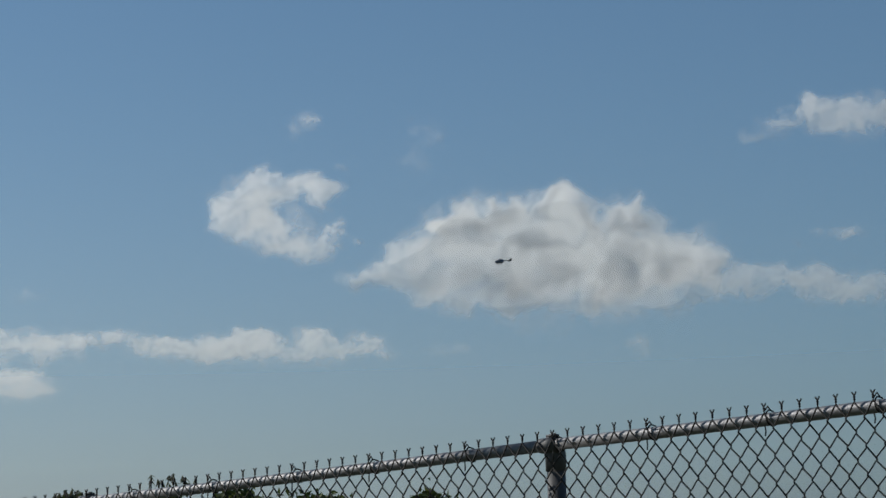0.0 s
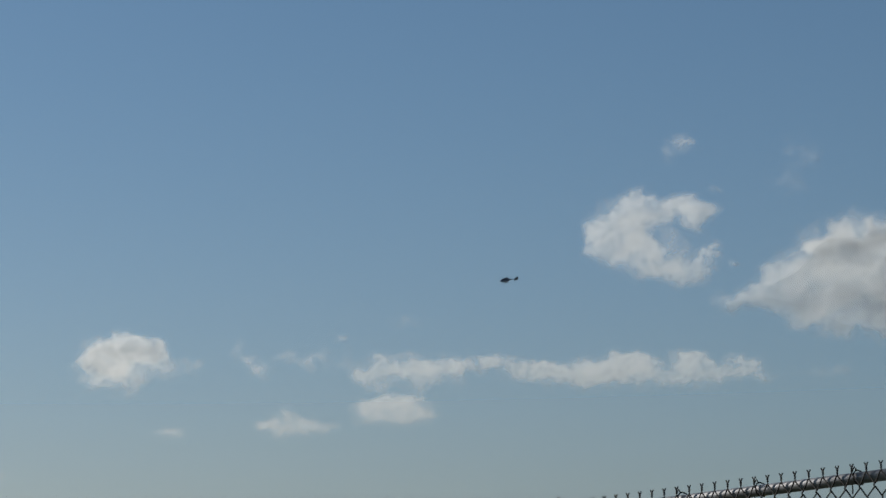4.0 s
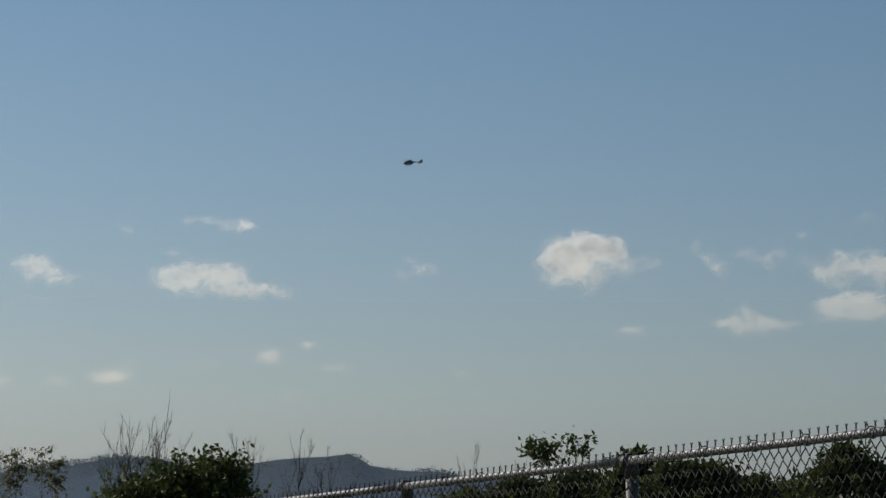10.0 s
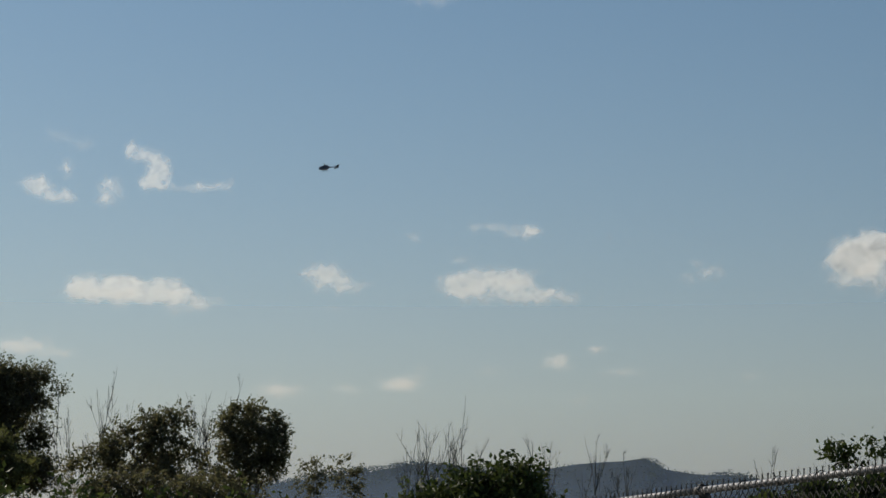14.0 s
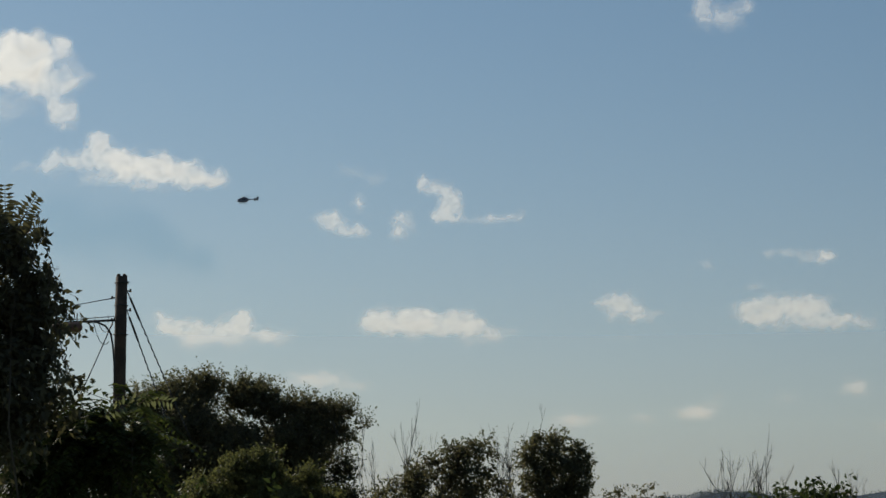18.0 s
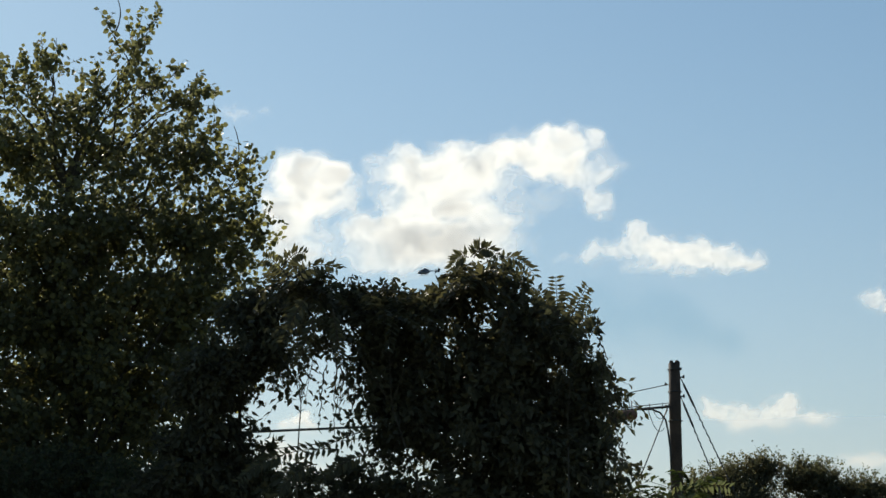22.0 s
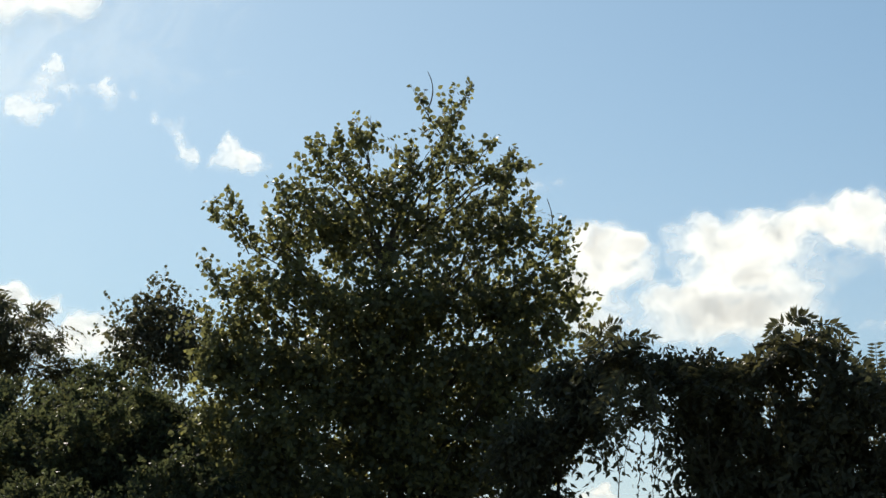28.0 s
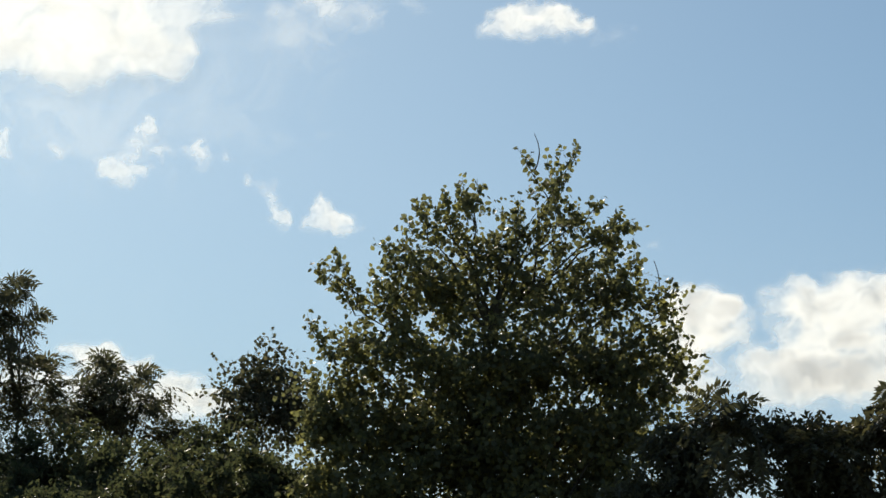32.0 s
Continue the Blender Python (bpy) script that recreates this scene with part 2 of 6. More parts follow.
def crown_points(lobes, n, rng, shell=0.55, power=1.0, airy=0.0):
    """Twig roots and outward directions, spread through and near the skin of ellipsoids (centre, radii)."""
    area = np.array([(a[1][0] * a[1][2]) ** power for a in lobes])
    z = np.array([a[0][2] for a in lobes])
    area = area * (1 - airy * np.clip((z - z.min()) / max(1e-6, np.ptp(z)) * 1.6 - 0.6, 0, 1))
    pick = rng.choice(len(lobes), n, p=area / area.sum())
    c = np.array([lobes[i][0] for i in pick])
    r = np.array([lobes[i][1] for i in pick])
    d = unit(rng.normal(size=(n, 3)))
    rad = rng.uniform(shell ** 3, 1.0, n) ** (1 / 3)
    return c + d * r * rad[:, None], d


def make_crown(lobes, twigs, per, size, shape, seed, droop=0.25, twig_len=0.5, shell=0.45, frond=False, lift=0.25, airy=0.0):
    """Leaves on twigs. Returns corners, triangles and the twig lines."""
    rng = np.random.default_rng(seed)
    root, out = crown_points(lobes, twigs, rng, shell, 1.0, airy)
    go = unit(out * 0.8 + rng.normal(size=(twigs, 3)) * 0.55 + np.array([0, 0, lift]))
    tl = twig_len * rng.uniform(0.5, 1.3, twigs)
    tip = root + go * tl[:, None] - np.array([0, 0, 1.0]) * (droop * tl)[:, None]
    idx = np.repeat(np.arange(twigs), per)
    m = len(idx)
    s = np.tile((np.arange(per) + 0.5) / per, twigs) if frond else rng.uniform(0.1, 1.05, m)
    base = root[idx] + (tip - root)[idx] * s[:, None]
    if frond:
        # leaflets in pairs along a drooping stalk
        base[:, 2] -= (droop * 1.2 * tl[idx]) * s ** 2 - droop * tl[idx] * s
        across = unit(np.cross(go[idx], np.array([0, 0, 1.0]) + rng.normal(size=(m, 3)) * 0.05))
        sign = np.where(np.arange(m) % 2 == 0, 1.0, -1.0)
        along = unit(across * sign[:, None] + go[idx] * 0.45 - np.array([0, 0, 0.5]) + rng.normal(size=(m, 3)) * 0.12)
        face = unit(np.array([0, 0, 1.0]) + rng.normal(size=(m, 3)) * 0.25)
        ln = size * (1.15 - 0.5 * np.abs(s - 0.4)) * rng.uniform(0.85, 1.15, m)
        wd = ln * 0.42
    else:
        base += rng.normal(size=(m, 3)) * 0.03
        along = unit(go[idx] * 0.5 + rng.normal(size=(m, 3)) * 0.8 - np.array([0, 0, 0.7 * droop + 0.15]))
        face = unit(rng.normal(size=(m, 3)) + out[idx] * 0.5)
        ln = size * rng.uniform(0.65, 1.2, m)
        wd = ln * (0.95 if shape == "round" else 0.5)
    v, t = leaf_cloud(base, along, face, ln, wd, shape)
    return v, t, root, tip


def twig_mesh(name, root, tip, radius, material, shift, rng):
    """Thin three-sided twigs in one mesh."""
    n = len(root)
    d = unit(tip - root)
    a = unit(np.cross(d, rng.normal(size=(n, 3))))
    b = np.cross(d, a)
    v = np.empty((n, 6, 3))
    for k in range(3):
        w = 2 * math.pi * k / 3
        o = a * math.cos(w) + b * math.sin(w)
        v[:, k] = root + o * radius
        v[:, 3 + k] = tip + o * radius * 0.35
    tri = []
    for k in range(3):
        j = (k + 1) % 3
        tri += [(k, j, 3 + j), (k, 3 + j, 3 + k)]
    t = np.arange(n)[:, None, None] * 6 + np.array(tri)[None]
    return array_mesh(name, v.reshape(-1, 3) - np.array(shift), t.reshape(-1, 3), material)


def make_tree(name, label, az, r, lobes, leaf, size, shape, seed, twigs, per=9, droop=0.25, twig_len=0.5, trunk=0.12,
              depth=1.0, frond=False, shell=0.45, group="", bare=(), ground=0.0, inner=0.6, ragged=5, open_top=False, lift=0.25, clumps=0, reach=0.9):
    """A tree at az, r. lobes: (az, el, half width, half height) in degrees as seen from the camera's stand."""
    rng = np.random.default_rng(seed)
    rr = random.Random(seed)
    base = P(az, 0, r)
    base.z = ground
    k = radians(1) * r
    balls = []
    for la, le, ra, re in lobes:
        c = P(la, le, r + rr.uniform(-0.25, 0.25) * ra * k)
        size3 = np.array([ra * k, ra * k * depth, re * k * 1.02])
        balls.append((np.array(c), np.maximum(size3 * 0.6, size3 - 0.2 * twig_len)))
    tree = tagged(new(name), label=label, category="tree", group=group)
    tree.location = base
    main = list(balls)
    if clumps:
        # leaves gather in clumps on the branch ends, with gaps between
        balls = []
        for c, rad in main:
            for _ in range(clumps):
                d = unit(rng.normal(size=(1, 3)))[0]
                balls.append((c + d * rad * rng.uniform(0.1, 1.0) ** 0.5 * reach, rad * rng.uniform(0.18, 0.36)))
    for c, rad in main:
        for _ in range(ragged):
            d = unit(rng.normal(size=(1, 3)))[0]
            balls.append((c + d * rad * rng.uniform(0.85, 1.0), rad * rng.uniform(0.16, 0.32)))
    top = max(b[0][2] for b in balls)
    g = Geo()
    mean = np.mean([b[0] for b in balls], axis=0)
    crest = Vector((mean[0], mean[1], ground + (top - ground) * 0.8))
    line = bend(base - Vector((0, 0, 0.15)), crest, rr, wob=0.03, n=8)
    g.tube(line, [trunk * (1.25 if i == 0 else 1 - 0.85 * i / 7) for i in range(8)], 9)
    child("trunk", g.mesh("trunk", BARK, shift=base), tree)
    for c, rad in main:
        aside = math.hypot(c[0] - crest.x, c[1] - crest.y)
        z = max(ground + 0.3 * (c[2] - ground), c[2] - max(rad[2] * 1.6, aside * 1.2))
        j = min(range(8), key=lambda i: abs(line[i].z - z))
        g = Geo()
        arm = bend(line[j], Vector(c), rr, sag=0.08, n=6)
        wide = min(trunk * (1 - 0.1 * j) * 0.5, 0.012 + 0.06 * rad[2])
        g.tube(arm, [wide * (1 - 0.75 * i / 5) for i in range(6)], 6)
        for _ in range(6 if rad[2] > 0.35 else 2):
            d = unit(rng.normal(size=(1, 3)))[0]
            e = c + d * rad * rng.uniform(0.75, 0.98) + np.array([0, 0, rad[2] * 0.1])
            s = arm[rr.randrange(2, 6)]
            g.tube(bend(s, Vector(e), rr, sag=0.06, n=5), [wide * 0.32 * (1 - 0.85 * i / 4) for i in range(5)], 5)
        child("limb", g.mesh("limb", BARK, shift=base), tree)
    v, t, a, b = make_crown(balls, twigs, per, size, shape, seed + 1, droop, twig_len, shell, frond, lift, 0.58 if open_top else 0.0)
    # shaded inner leaves
    n = int(twigs * 7 * inner)
    zmid = np.mean([c[2] for c, _ in main])
    low = [(c, rad * 0.82) for c, rad in (balls if clumps else main) if c[2] <= zmid or not open_top]
    pt, od = crown_points(low, max(n, 4), rng, 0.05, 1.2)
    v2, t2 = leaf_cloud(pt, unit(rng.normal(size=pt.shape)), unit(rng.normal(size=pt.shape)), size * rng.uniform(0.9, 1.5, len(pt)), size * rng.uniform(0.7, 1.1, len(pt)), "kite")
    t = np.concatenate([t, t2 + len(v)])
    v = np.concatenate([v, v2])
    child("crown", array_mesh("crown", v - np.array(base), t, leaf), tree, kind="stuff")
    child("twig", twig_mesh("twig", a, b, size * 0.045, BARK, base, rng), tree, kind="stuff")
    for ba, be, length in bare:
        g = Geo()
        tip = P(ba, be, r)
        bow = P(ba - 0.12, be, r) - tip
        pts = [tip - Vector((0, 0, length * (1 - q))) + bow * (4 * q * (1 - q)) for q in [i / 8 for i in range(9)]]
        g.tube(pts, [0.010 * (1 - 0.6 * i / 8) for i in range(9)], 5)
        child("bare_twig", g.mesh("bare_twig", BARK, shift=base), tree, "leafless curved twig above the crown")
    return tree


def add_shoot(tree, r, a0, e0, a1, e1, material, size, seed):
    """A slender leafy shoot from (a0, e0) to (a1, e1), with round leaves hanging on short stalks and two side twigs."""
    rng, rr = np.random.default_rng(seed), random.Random(seed)
    a, b = P(a0, e0, r + rr.uniform(-0.4, 0.4)), P(a1, e1, r + rr.uniform(-0.3, 0.3))
    L = (b - a).length
    lines = [bend(a, b, rr, sag=0.02, wob=0.05, n=7)]
    for _ in range(3):
        p = lines[0][rr.randrange(2, 5)]
        side = Vector((rr.uniform(-1, 1), rr.uniform(-1, 1), rr.uniform(0.1, 1.1))).normalized()
        lines.append(bend(p, p + ((b - a).normalized() + side * 0.7).normalized() * L * rr.uniform(0.25, 0.5), rr, wob=0.05, n=5))
    g = Geo()
    at, way = [], []
    for k, line in enumerate(lines):
        g.tube(line, [(0.008 if k == 0 else 0.004) * (1 - 0.75 * i / (len(line) - 1)) for i in range(len(line))], 5)
        run = (line[-1] - line[0]).length
        for _ in range(int(run / 0.028)):
            f = rr.uniform(0.25, 1.0) * (len(line) - 1)
            i = min(int(f), len(line) - 2)
            at.append(line[i].lerp(line[i + 1], f - i))
            way.append(line[i + 1] - line[i])
    shift = tree.location
    stem = child("shoot", g.mesh("shoot", BARK, shift=shift), tree)
    at, way = np.array(at), unit(np.array(way))
    n = len(at)
    out = unit(rng.normal(size=(n, 3)) + way * 0.6)
    along = unit(out * 0.8 + rng.normal(size=(n, 3)) * 0.4 - np.array([0, 0, 0.45]))
    ln = size * rng.uniform(0.6, 1.15, n)
    v, t = leaf_cloud(at + out * 0.03, along, unit(rng.normal(size=(n, 3))), ln, ln * 0.95, "round")
    child("leaf", array_mesh("leaf", v - np.array(shift), t, material), stem, kind="stuff")


def add_vine(tree, r, az, e0, e1, material, seed):
    """A limp strand of creeper hanging from e0 down to e1, with small leaves."""
    rng, rr = np.random.default_rng(seed), random.Random(seed)
    n = 14
    pts, sway = [], 0.0
    for i in range(n):
        sway += rr.uniform(-0.06, 0.06)
        pts.append(P(az + sway, e0 + (e1 - e0) * i / (n - 1), r + rr.uniform(-0.05, 0.05)))
    shift = tree.location
    strand = child("vine_strand", Geo().tube(pts, [0.007 - 0.0003 * i for i in range(n)], 5).mesh("vine_strand", BARK, shift=shift), tree, "thin hanging creeper strand")
    m = int((pts[0] - pts[-1]).length / 0.035)
    s = rng.uniform(0, n - 1, m)
    base = np.array([np.interp(s, np.arange(n), [p[k] for p in pts]) for k in range(3)]).T + rng.normal(size=(m, 3)) * 0.03
    along = unit(rng.normal(size=(m, 3)) * 0.6 - np.array([0, 0, 0.8]))
    ln = 0.06 * rng.uniform(0.6, 1.3, m)
    v, t = leaf_cloud(base, along, unit(rng.normal(size=(m, 3))), ln, ln * 0.6, "kite")
    child("leaf", array_mesh("leaf", v - np.array(shift), t, material), strand, kind="stuff")


def add_frond(tree, r, a0, e0, a1, e1, arch, material, size=0.1, pairs=11, seed=0):
    """One large compound leaf on a tree: a bowed stalk from (a0, e0) to (a1, e1) with leaflets in pairs."""
    rng = np.random.default_rng(seed)
    a, b = P(a0, e0, r), P(a1, e1, r + rng.uniform(-0.2, 0.2))
    L = (b - a).length
    line = [a.lerp(b, s) + Vector((0, 0, arch * L * 4 * s * (1 - s))) for s in [i / 10 for i in range(11)]]
    shift = tree.location
    stalk = child("stalk", Geo().tube(line, [0.006 - 0.0004 * i for i in range(11)], 5).mesh("stalk", BARK, shift=shift), tree)
    s = np.repeat((np.arange(pairs) + 1.5) / (pairs + 1), 2)
    base = np.array([np.interp(s, np.arange(11) / 10, [p[k] for p in line]) for k in range(3)]).T
    go = unit(np.gradient(base[::2], axis=0))[np.repeat(np.arange(pairs), 2)]
    view = np.array((a - EYE).normalized())
    sign = np.where(np.arange(len(s)) % 2 == 0, 1.0, -1.0)[:, None]
    side = unit(np.cross(go, view))
    along = unit(side * sign * 0.8 + go * 0.45 - np.array([0, 0, 0.35]) + view * rng.uniform(-0.5, 0.5, (len(s), 1)) + rng.normal(size=go.shape) * 0.1)
    ln = size * (1.1 - 0.55 * np.abs(s - 0.4)) * rng.uniform(0.85, 1.15, len(s))
    v, t = leaf_cloud(base, along, unit(view + rng.normal(size=go.shape) * 0.3), ln, ln * 0.34, "kite")
    child("leaflet", array_mesh("leaflet", v - np.array(shift), t, material), stalk, kind="stuff")


def add_sprig(tree, r, a, e, material, seed):
    """A nodding stem end at (a, e) with narrow leaves hanging from it."""
    rng, rr = np.random.default_rng(seed), random.Random(seed)
    lean = rr.uniform(-0.12, 0.12)
    pts = [P(a - lean * (1 - q) ** 2, e - 0.45 * (1 - q) ** 1.4 - (0.03 if q > 0.9 else 0), r) for q in [i / 7 for i in range(8)]]
    shift = tree.location
    stem = child("sprig", Geo().tube(pts, [0.004 - 0.0003 * i for i in range(8)], 4).mesh("sprig", BARK, shift=shift), tree, "nodding stem end with narrow hanging leaves")
    n = rr.randint(13, 18)
    s = rng.uniform(3.0, 7.0, n)
    s[:3] = 6.9
    base = np.array([np.interp(s, np.arange(8), [p[k] for p in pts]) for k in range(3)]).T
    along = unit(rng.normal(size=(n, 3)) * 0.33 - np.array([0, 0, 1.0]))
    ln = 0.055 * rng.uniform(0.5, 1.25, n)
    v, t = leaf_cloud(base, along, unit(rng.normal(size=(n, 3))), ln, ln * 0.15, "round")
    child("leaf", array_mesh("leaf", v - np.array(shift), t, material), stem, kind="stuff")


def make_bare_tree(az, r, top, spread, stems, seed, label):
    rr = random.Random(seed)
    base = P(az, 0, r)
    base.z = 0
    tree = tagged(new("bare_tree"), label=label, category="tree", group="bare trees behind the fence")
    tree.location = base
    k = radians(1) * r
    H_ = P(az, top, r).z
    right = Vector((math.cos(radians(az)), math.sin(radians(az)), 0))
    trunk = bend(base - Vector((0, 0, 0.1)), base + Vector((0, 0, H_ * 0.55)), rr, wob=0.02, n=6)
    child("trunk", Geo().tube(trunk, [0.046 - 0.005 * i for i in range(6)], 7).mesh("trunk", DEADWOOD, shift=base), tree)
    def grow(g, a, d, length, rad, level):
        """A branch that bends upwards and forks into finer ones."""
        pts = [a]
        n = 5 if level < 2 else 3
        for i in range(n):
            d = (d + Vector((rr.uniform(-0.13, 0.13), rr.uniform(-0.13, 0.13), 0.1))).normalized()
            pts.append(pts[-1] + d * (length / n))
        g.tube(pts, [rad * (1 - 0.65 * i / n) for i in range(n + 1)], n, cap=False)
        if level < 3:
            for i in range(4 if level else 9):
                q = rr.randrange(1, n)
                out = Vector((rr.uniform(-1, 1), rr.uniform(-1, 1), rr.uniform(0.0, 0.9))).normalized()
                grow(g, pts[q], (d + out * 0.75).normalized(), length * rr.uniform(0.2, 0.36), rad * 0.6, level + 1)

    for s in range(stems + 1):
        g = Geo()
        a = trunk[rr.randrange(2, 6)]
        tip = base + right * (k * spread * rr.uniform(-1.2, 1.2)) + Vector((0, rr.uniform(-0.3, 0.3), H_ * (1.0 if s == 0 else rr.uniform(0.78, 0.98))))
        grow(g, a, (tip - a).normalized(), (tip - a).length * 0.98, 0.014, 0)
        child("branch", g.mesh("branch", DEADWOOD, shift=base), tree)
    return tree


# ---- ground and far hills ----
def make_ground():
    g = Geo()
    n, rings = 96, (0.0, 6, 15, 40, 90, 200, 450, 1000, 2200, 4600)
    g.v.append(Vector((0, 0, 0)))
    for r in rings[1:]:
        for k in range(n):
            a = 2 * math.pi * k / n
            p = Vector((r * math.cos(a), r * math.sin(a), 0))
            rough = 0.0 if r < 100 else 0.6
            p.z = rough * (noise.noise(p * 0.004)) - (0.02 if r > 100 else 0)
            g.v.append(p)
    for k in range(n):
        g.f.append((0, 1 + k, 1 + (k + 1) % n))
    for i in range(len(rings) - 2):
        for k in range(n):
            q, w = 1 + i * n, (k + 1) % n
            g.f.append((q + k, q + n + k, q + n + w, q + w))
    ob = new("ground", g.mesh("ground", SOIL))
    tagged(ob, label="flat rough meadow ground reaching the horizon", category="ground", kind="structure")


def make_hill():
    """Wooded ridge: a long mound with a skin of treetops."""
    rng = np.random.default_rng(5)
    r = 900.0

    def crest(az):
        # crest height in degrees along the ridge
        knots = ((-60, 2.20), (-20, 2.60), (5, 3.00), (12, 3.20), (17.5, 3.45), (18.93, 3.55), (19.21, 3.69), (19.84, 3.73), (20.22, 3.67), (20.47, 3.73), (20.69, 3.73), (20.88, 3.69), (21.02, 3.80), (21.18, 3.98), (21.33, 4.05), (21.8, 3.94), (22.3, 3.91), (23.06, 3.88), (23.81, 3.83), (24.31, 3.76), (25.19, 3.84), (26.08, 3.97), (26.77, 4.00), (27.35, 3.90), (27.98, 3.84), (28.55, 3.76), (31, 3.30), (36, 3.00), (45, 3.20), (70, 3.00), (110, 2.40))
        return float(np.interp(az, [k[0] for k in knots], [k[1] for k in knots]))

    g = Geo()
    az = np.arange(-60, 110.1, 0.5)
    n = len(az)
    levels = ((0.78, 0.0), (0.84, 0.35), (0.91, 0.75), (0.98, 0.98), (1.05, 1.0), (1.3, 0.6), (1.7, 0.0))
    for f, h in levels:
        for a in az:
            p = P(a, 0, r * f)
            p.z = max(-0.5, (P(a, crest(a) - 0.10, r).z) * h + 3 * noise.noise(p * 0.02) * (h > 0) - (0.5 if h == 0 else 0))
            g.v.append(p)
    for i in range(len(levels) - 1):
        for k in range(n - 1):
            q = i * n + k
            g.f.append((q, q + n, q + n + 1, q + 1))
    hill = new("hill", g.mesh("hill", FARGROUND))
    tagged(hill, label="long low wooded ridge in blue-grey haze", category="hill", kind="structure")
    # treetops as clumps of many leaves
    n = 11000
    a = rng.uniform(2, 50, n)
    d = np.where(rng.uniform(size=n) < 0.35, rng.uniform(0.95, 1.0, n), rng.uniform(0.80, 1.0, n))
    lev = np.interp(d, [x[0] for x in levels], [x[1] for x in levels])
    tops = np.array([P(x, 0, r * y) for x, y in zip(a, d)])
    tops[:, 2] = np.array([P(x, crest(x) - 0.10, r).z for x in a]) * lev + rng.uniform(-0.8, 0.5, n)
    m = 14
    idx = np.repeat(np.arange(n), m)
    off = unit(rng.normal(size=(n * m, 3)))
    size = rng.uniform(0.7, 1.6, n)[idx][:, None]
    base = tops[idx] + off * size * np.array([1, 1, 0.9])
    v, t = leaf_cloud(base, unit(off + rng.normal(size=off.shape) * 0.7), unit(rng.normal(size=off.shape)), rng.uniform(0.35, 0.7, n * m), rng.uniform(0.35, 0.65, n * m), "kite")
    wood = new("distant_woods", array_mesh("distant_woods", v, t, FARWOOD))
    tagged(wood, label="dense far woods covering the ridge in early autumn", category="woods", kind="stuff")


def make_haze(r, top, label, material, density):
    """A tinted sheet standing in for low autumn haze, densest near the ground."""
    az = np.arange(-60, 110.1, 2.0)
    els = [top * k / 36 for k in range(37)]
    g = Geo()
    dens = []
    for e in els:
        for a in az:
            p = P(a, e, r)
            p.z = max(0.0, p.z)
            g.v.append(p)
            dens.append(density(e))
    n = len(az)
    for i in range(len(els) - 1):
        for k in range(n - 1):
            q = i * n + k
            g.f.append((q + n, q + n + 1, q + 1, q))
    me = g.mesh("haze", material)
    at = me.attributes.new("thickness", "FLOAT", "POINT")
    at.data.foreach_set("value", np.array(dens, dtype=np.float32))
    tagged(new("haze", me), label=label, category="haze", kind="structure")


# ---- clouds ----
CLOUD_R = 4200.0
CLOUDS = []
PERM = np.concatenate([np.random.default_rng(77).permutation(256)] * 3)
WAYS = np.array([(math.cos(k * math.pi / 8), math.sin(k * math.pi / 8)) for k in range(16)])


def grain(x, y, layer=0):
    """Smooth random waves over the plane, one unit across, between about -0.7 and 0.7."""
    xi, yi = np.floor(x).astype(int), np.floor(y).astype(int)
    fx, fy = x - xi, y - yi
    u, v = [q * q * q * (q * (q * 6 - 15) + 10) for q in (fx, fy)]

    def corner(i, j):
        w = WAYS[PERM[PERM[(xi + i) & 255] + ((yi + j + 37 * layer) & 255)] & 15]
        return w[..., 0] * (fx - i) + w[..., 1] * (fy - j)

    a = corner(0, 0) + u * (corner(1, 0) - corner(0, 0))
    b = corner(0, 1) + u * (corner(1, 1) - corner(0, 1))
    return a + v * (b - a)


def octaves(x, y, n, layer=0, keep=0.55, billow=False):
    """Waves of ever finer size; billowing ones have round tops and sharp valleys."""
    total, weight = np.zeros_like(x), 1.0
    for k in range(n):
        g = grain(x * 2.03 ** k + 5.7 * k, y * 2.03 ** k - 3.1 * k, layer + k)
        total += weight * (0.55 - 2.2 * np.abs(g) if billow else g)
        weight *= keep
    return total


def step_up(x, lo, hi):
    q = np.clip((x - lo) / (hi - lo), 0, 1)
    return q * q * (3 - 2 * q)


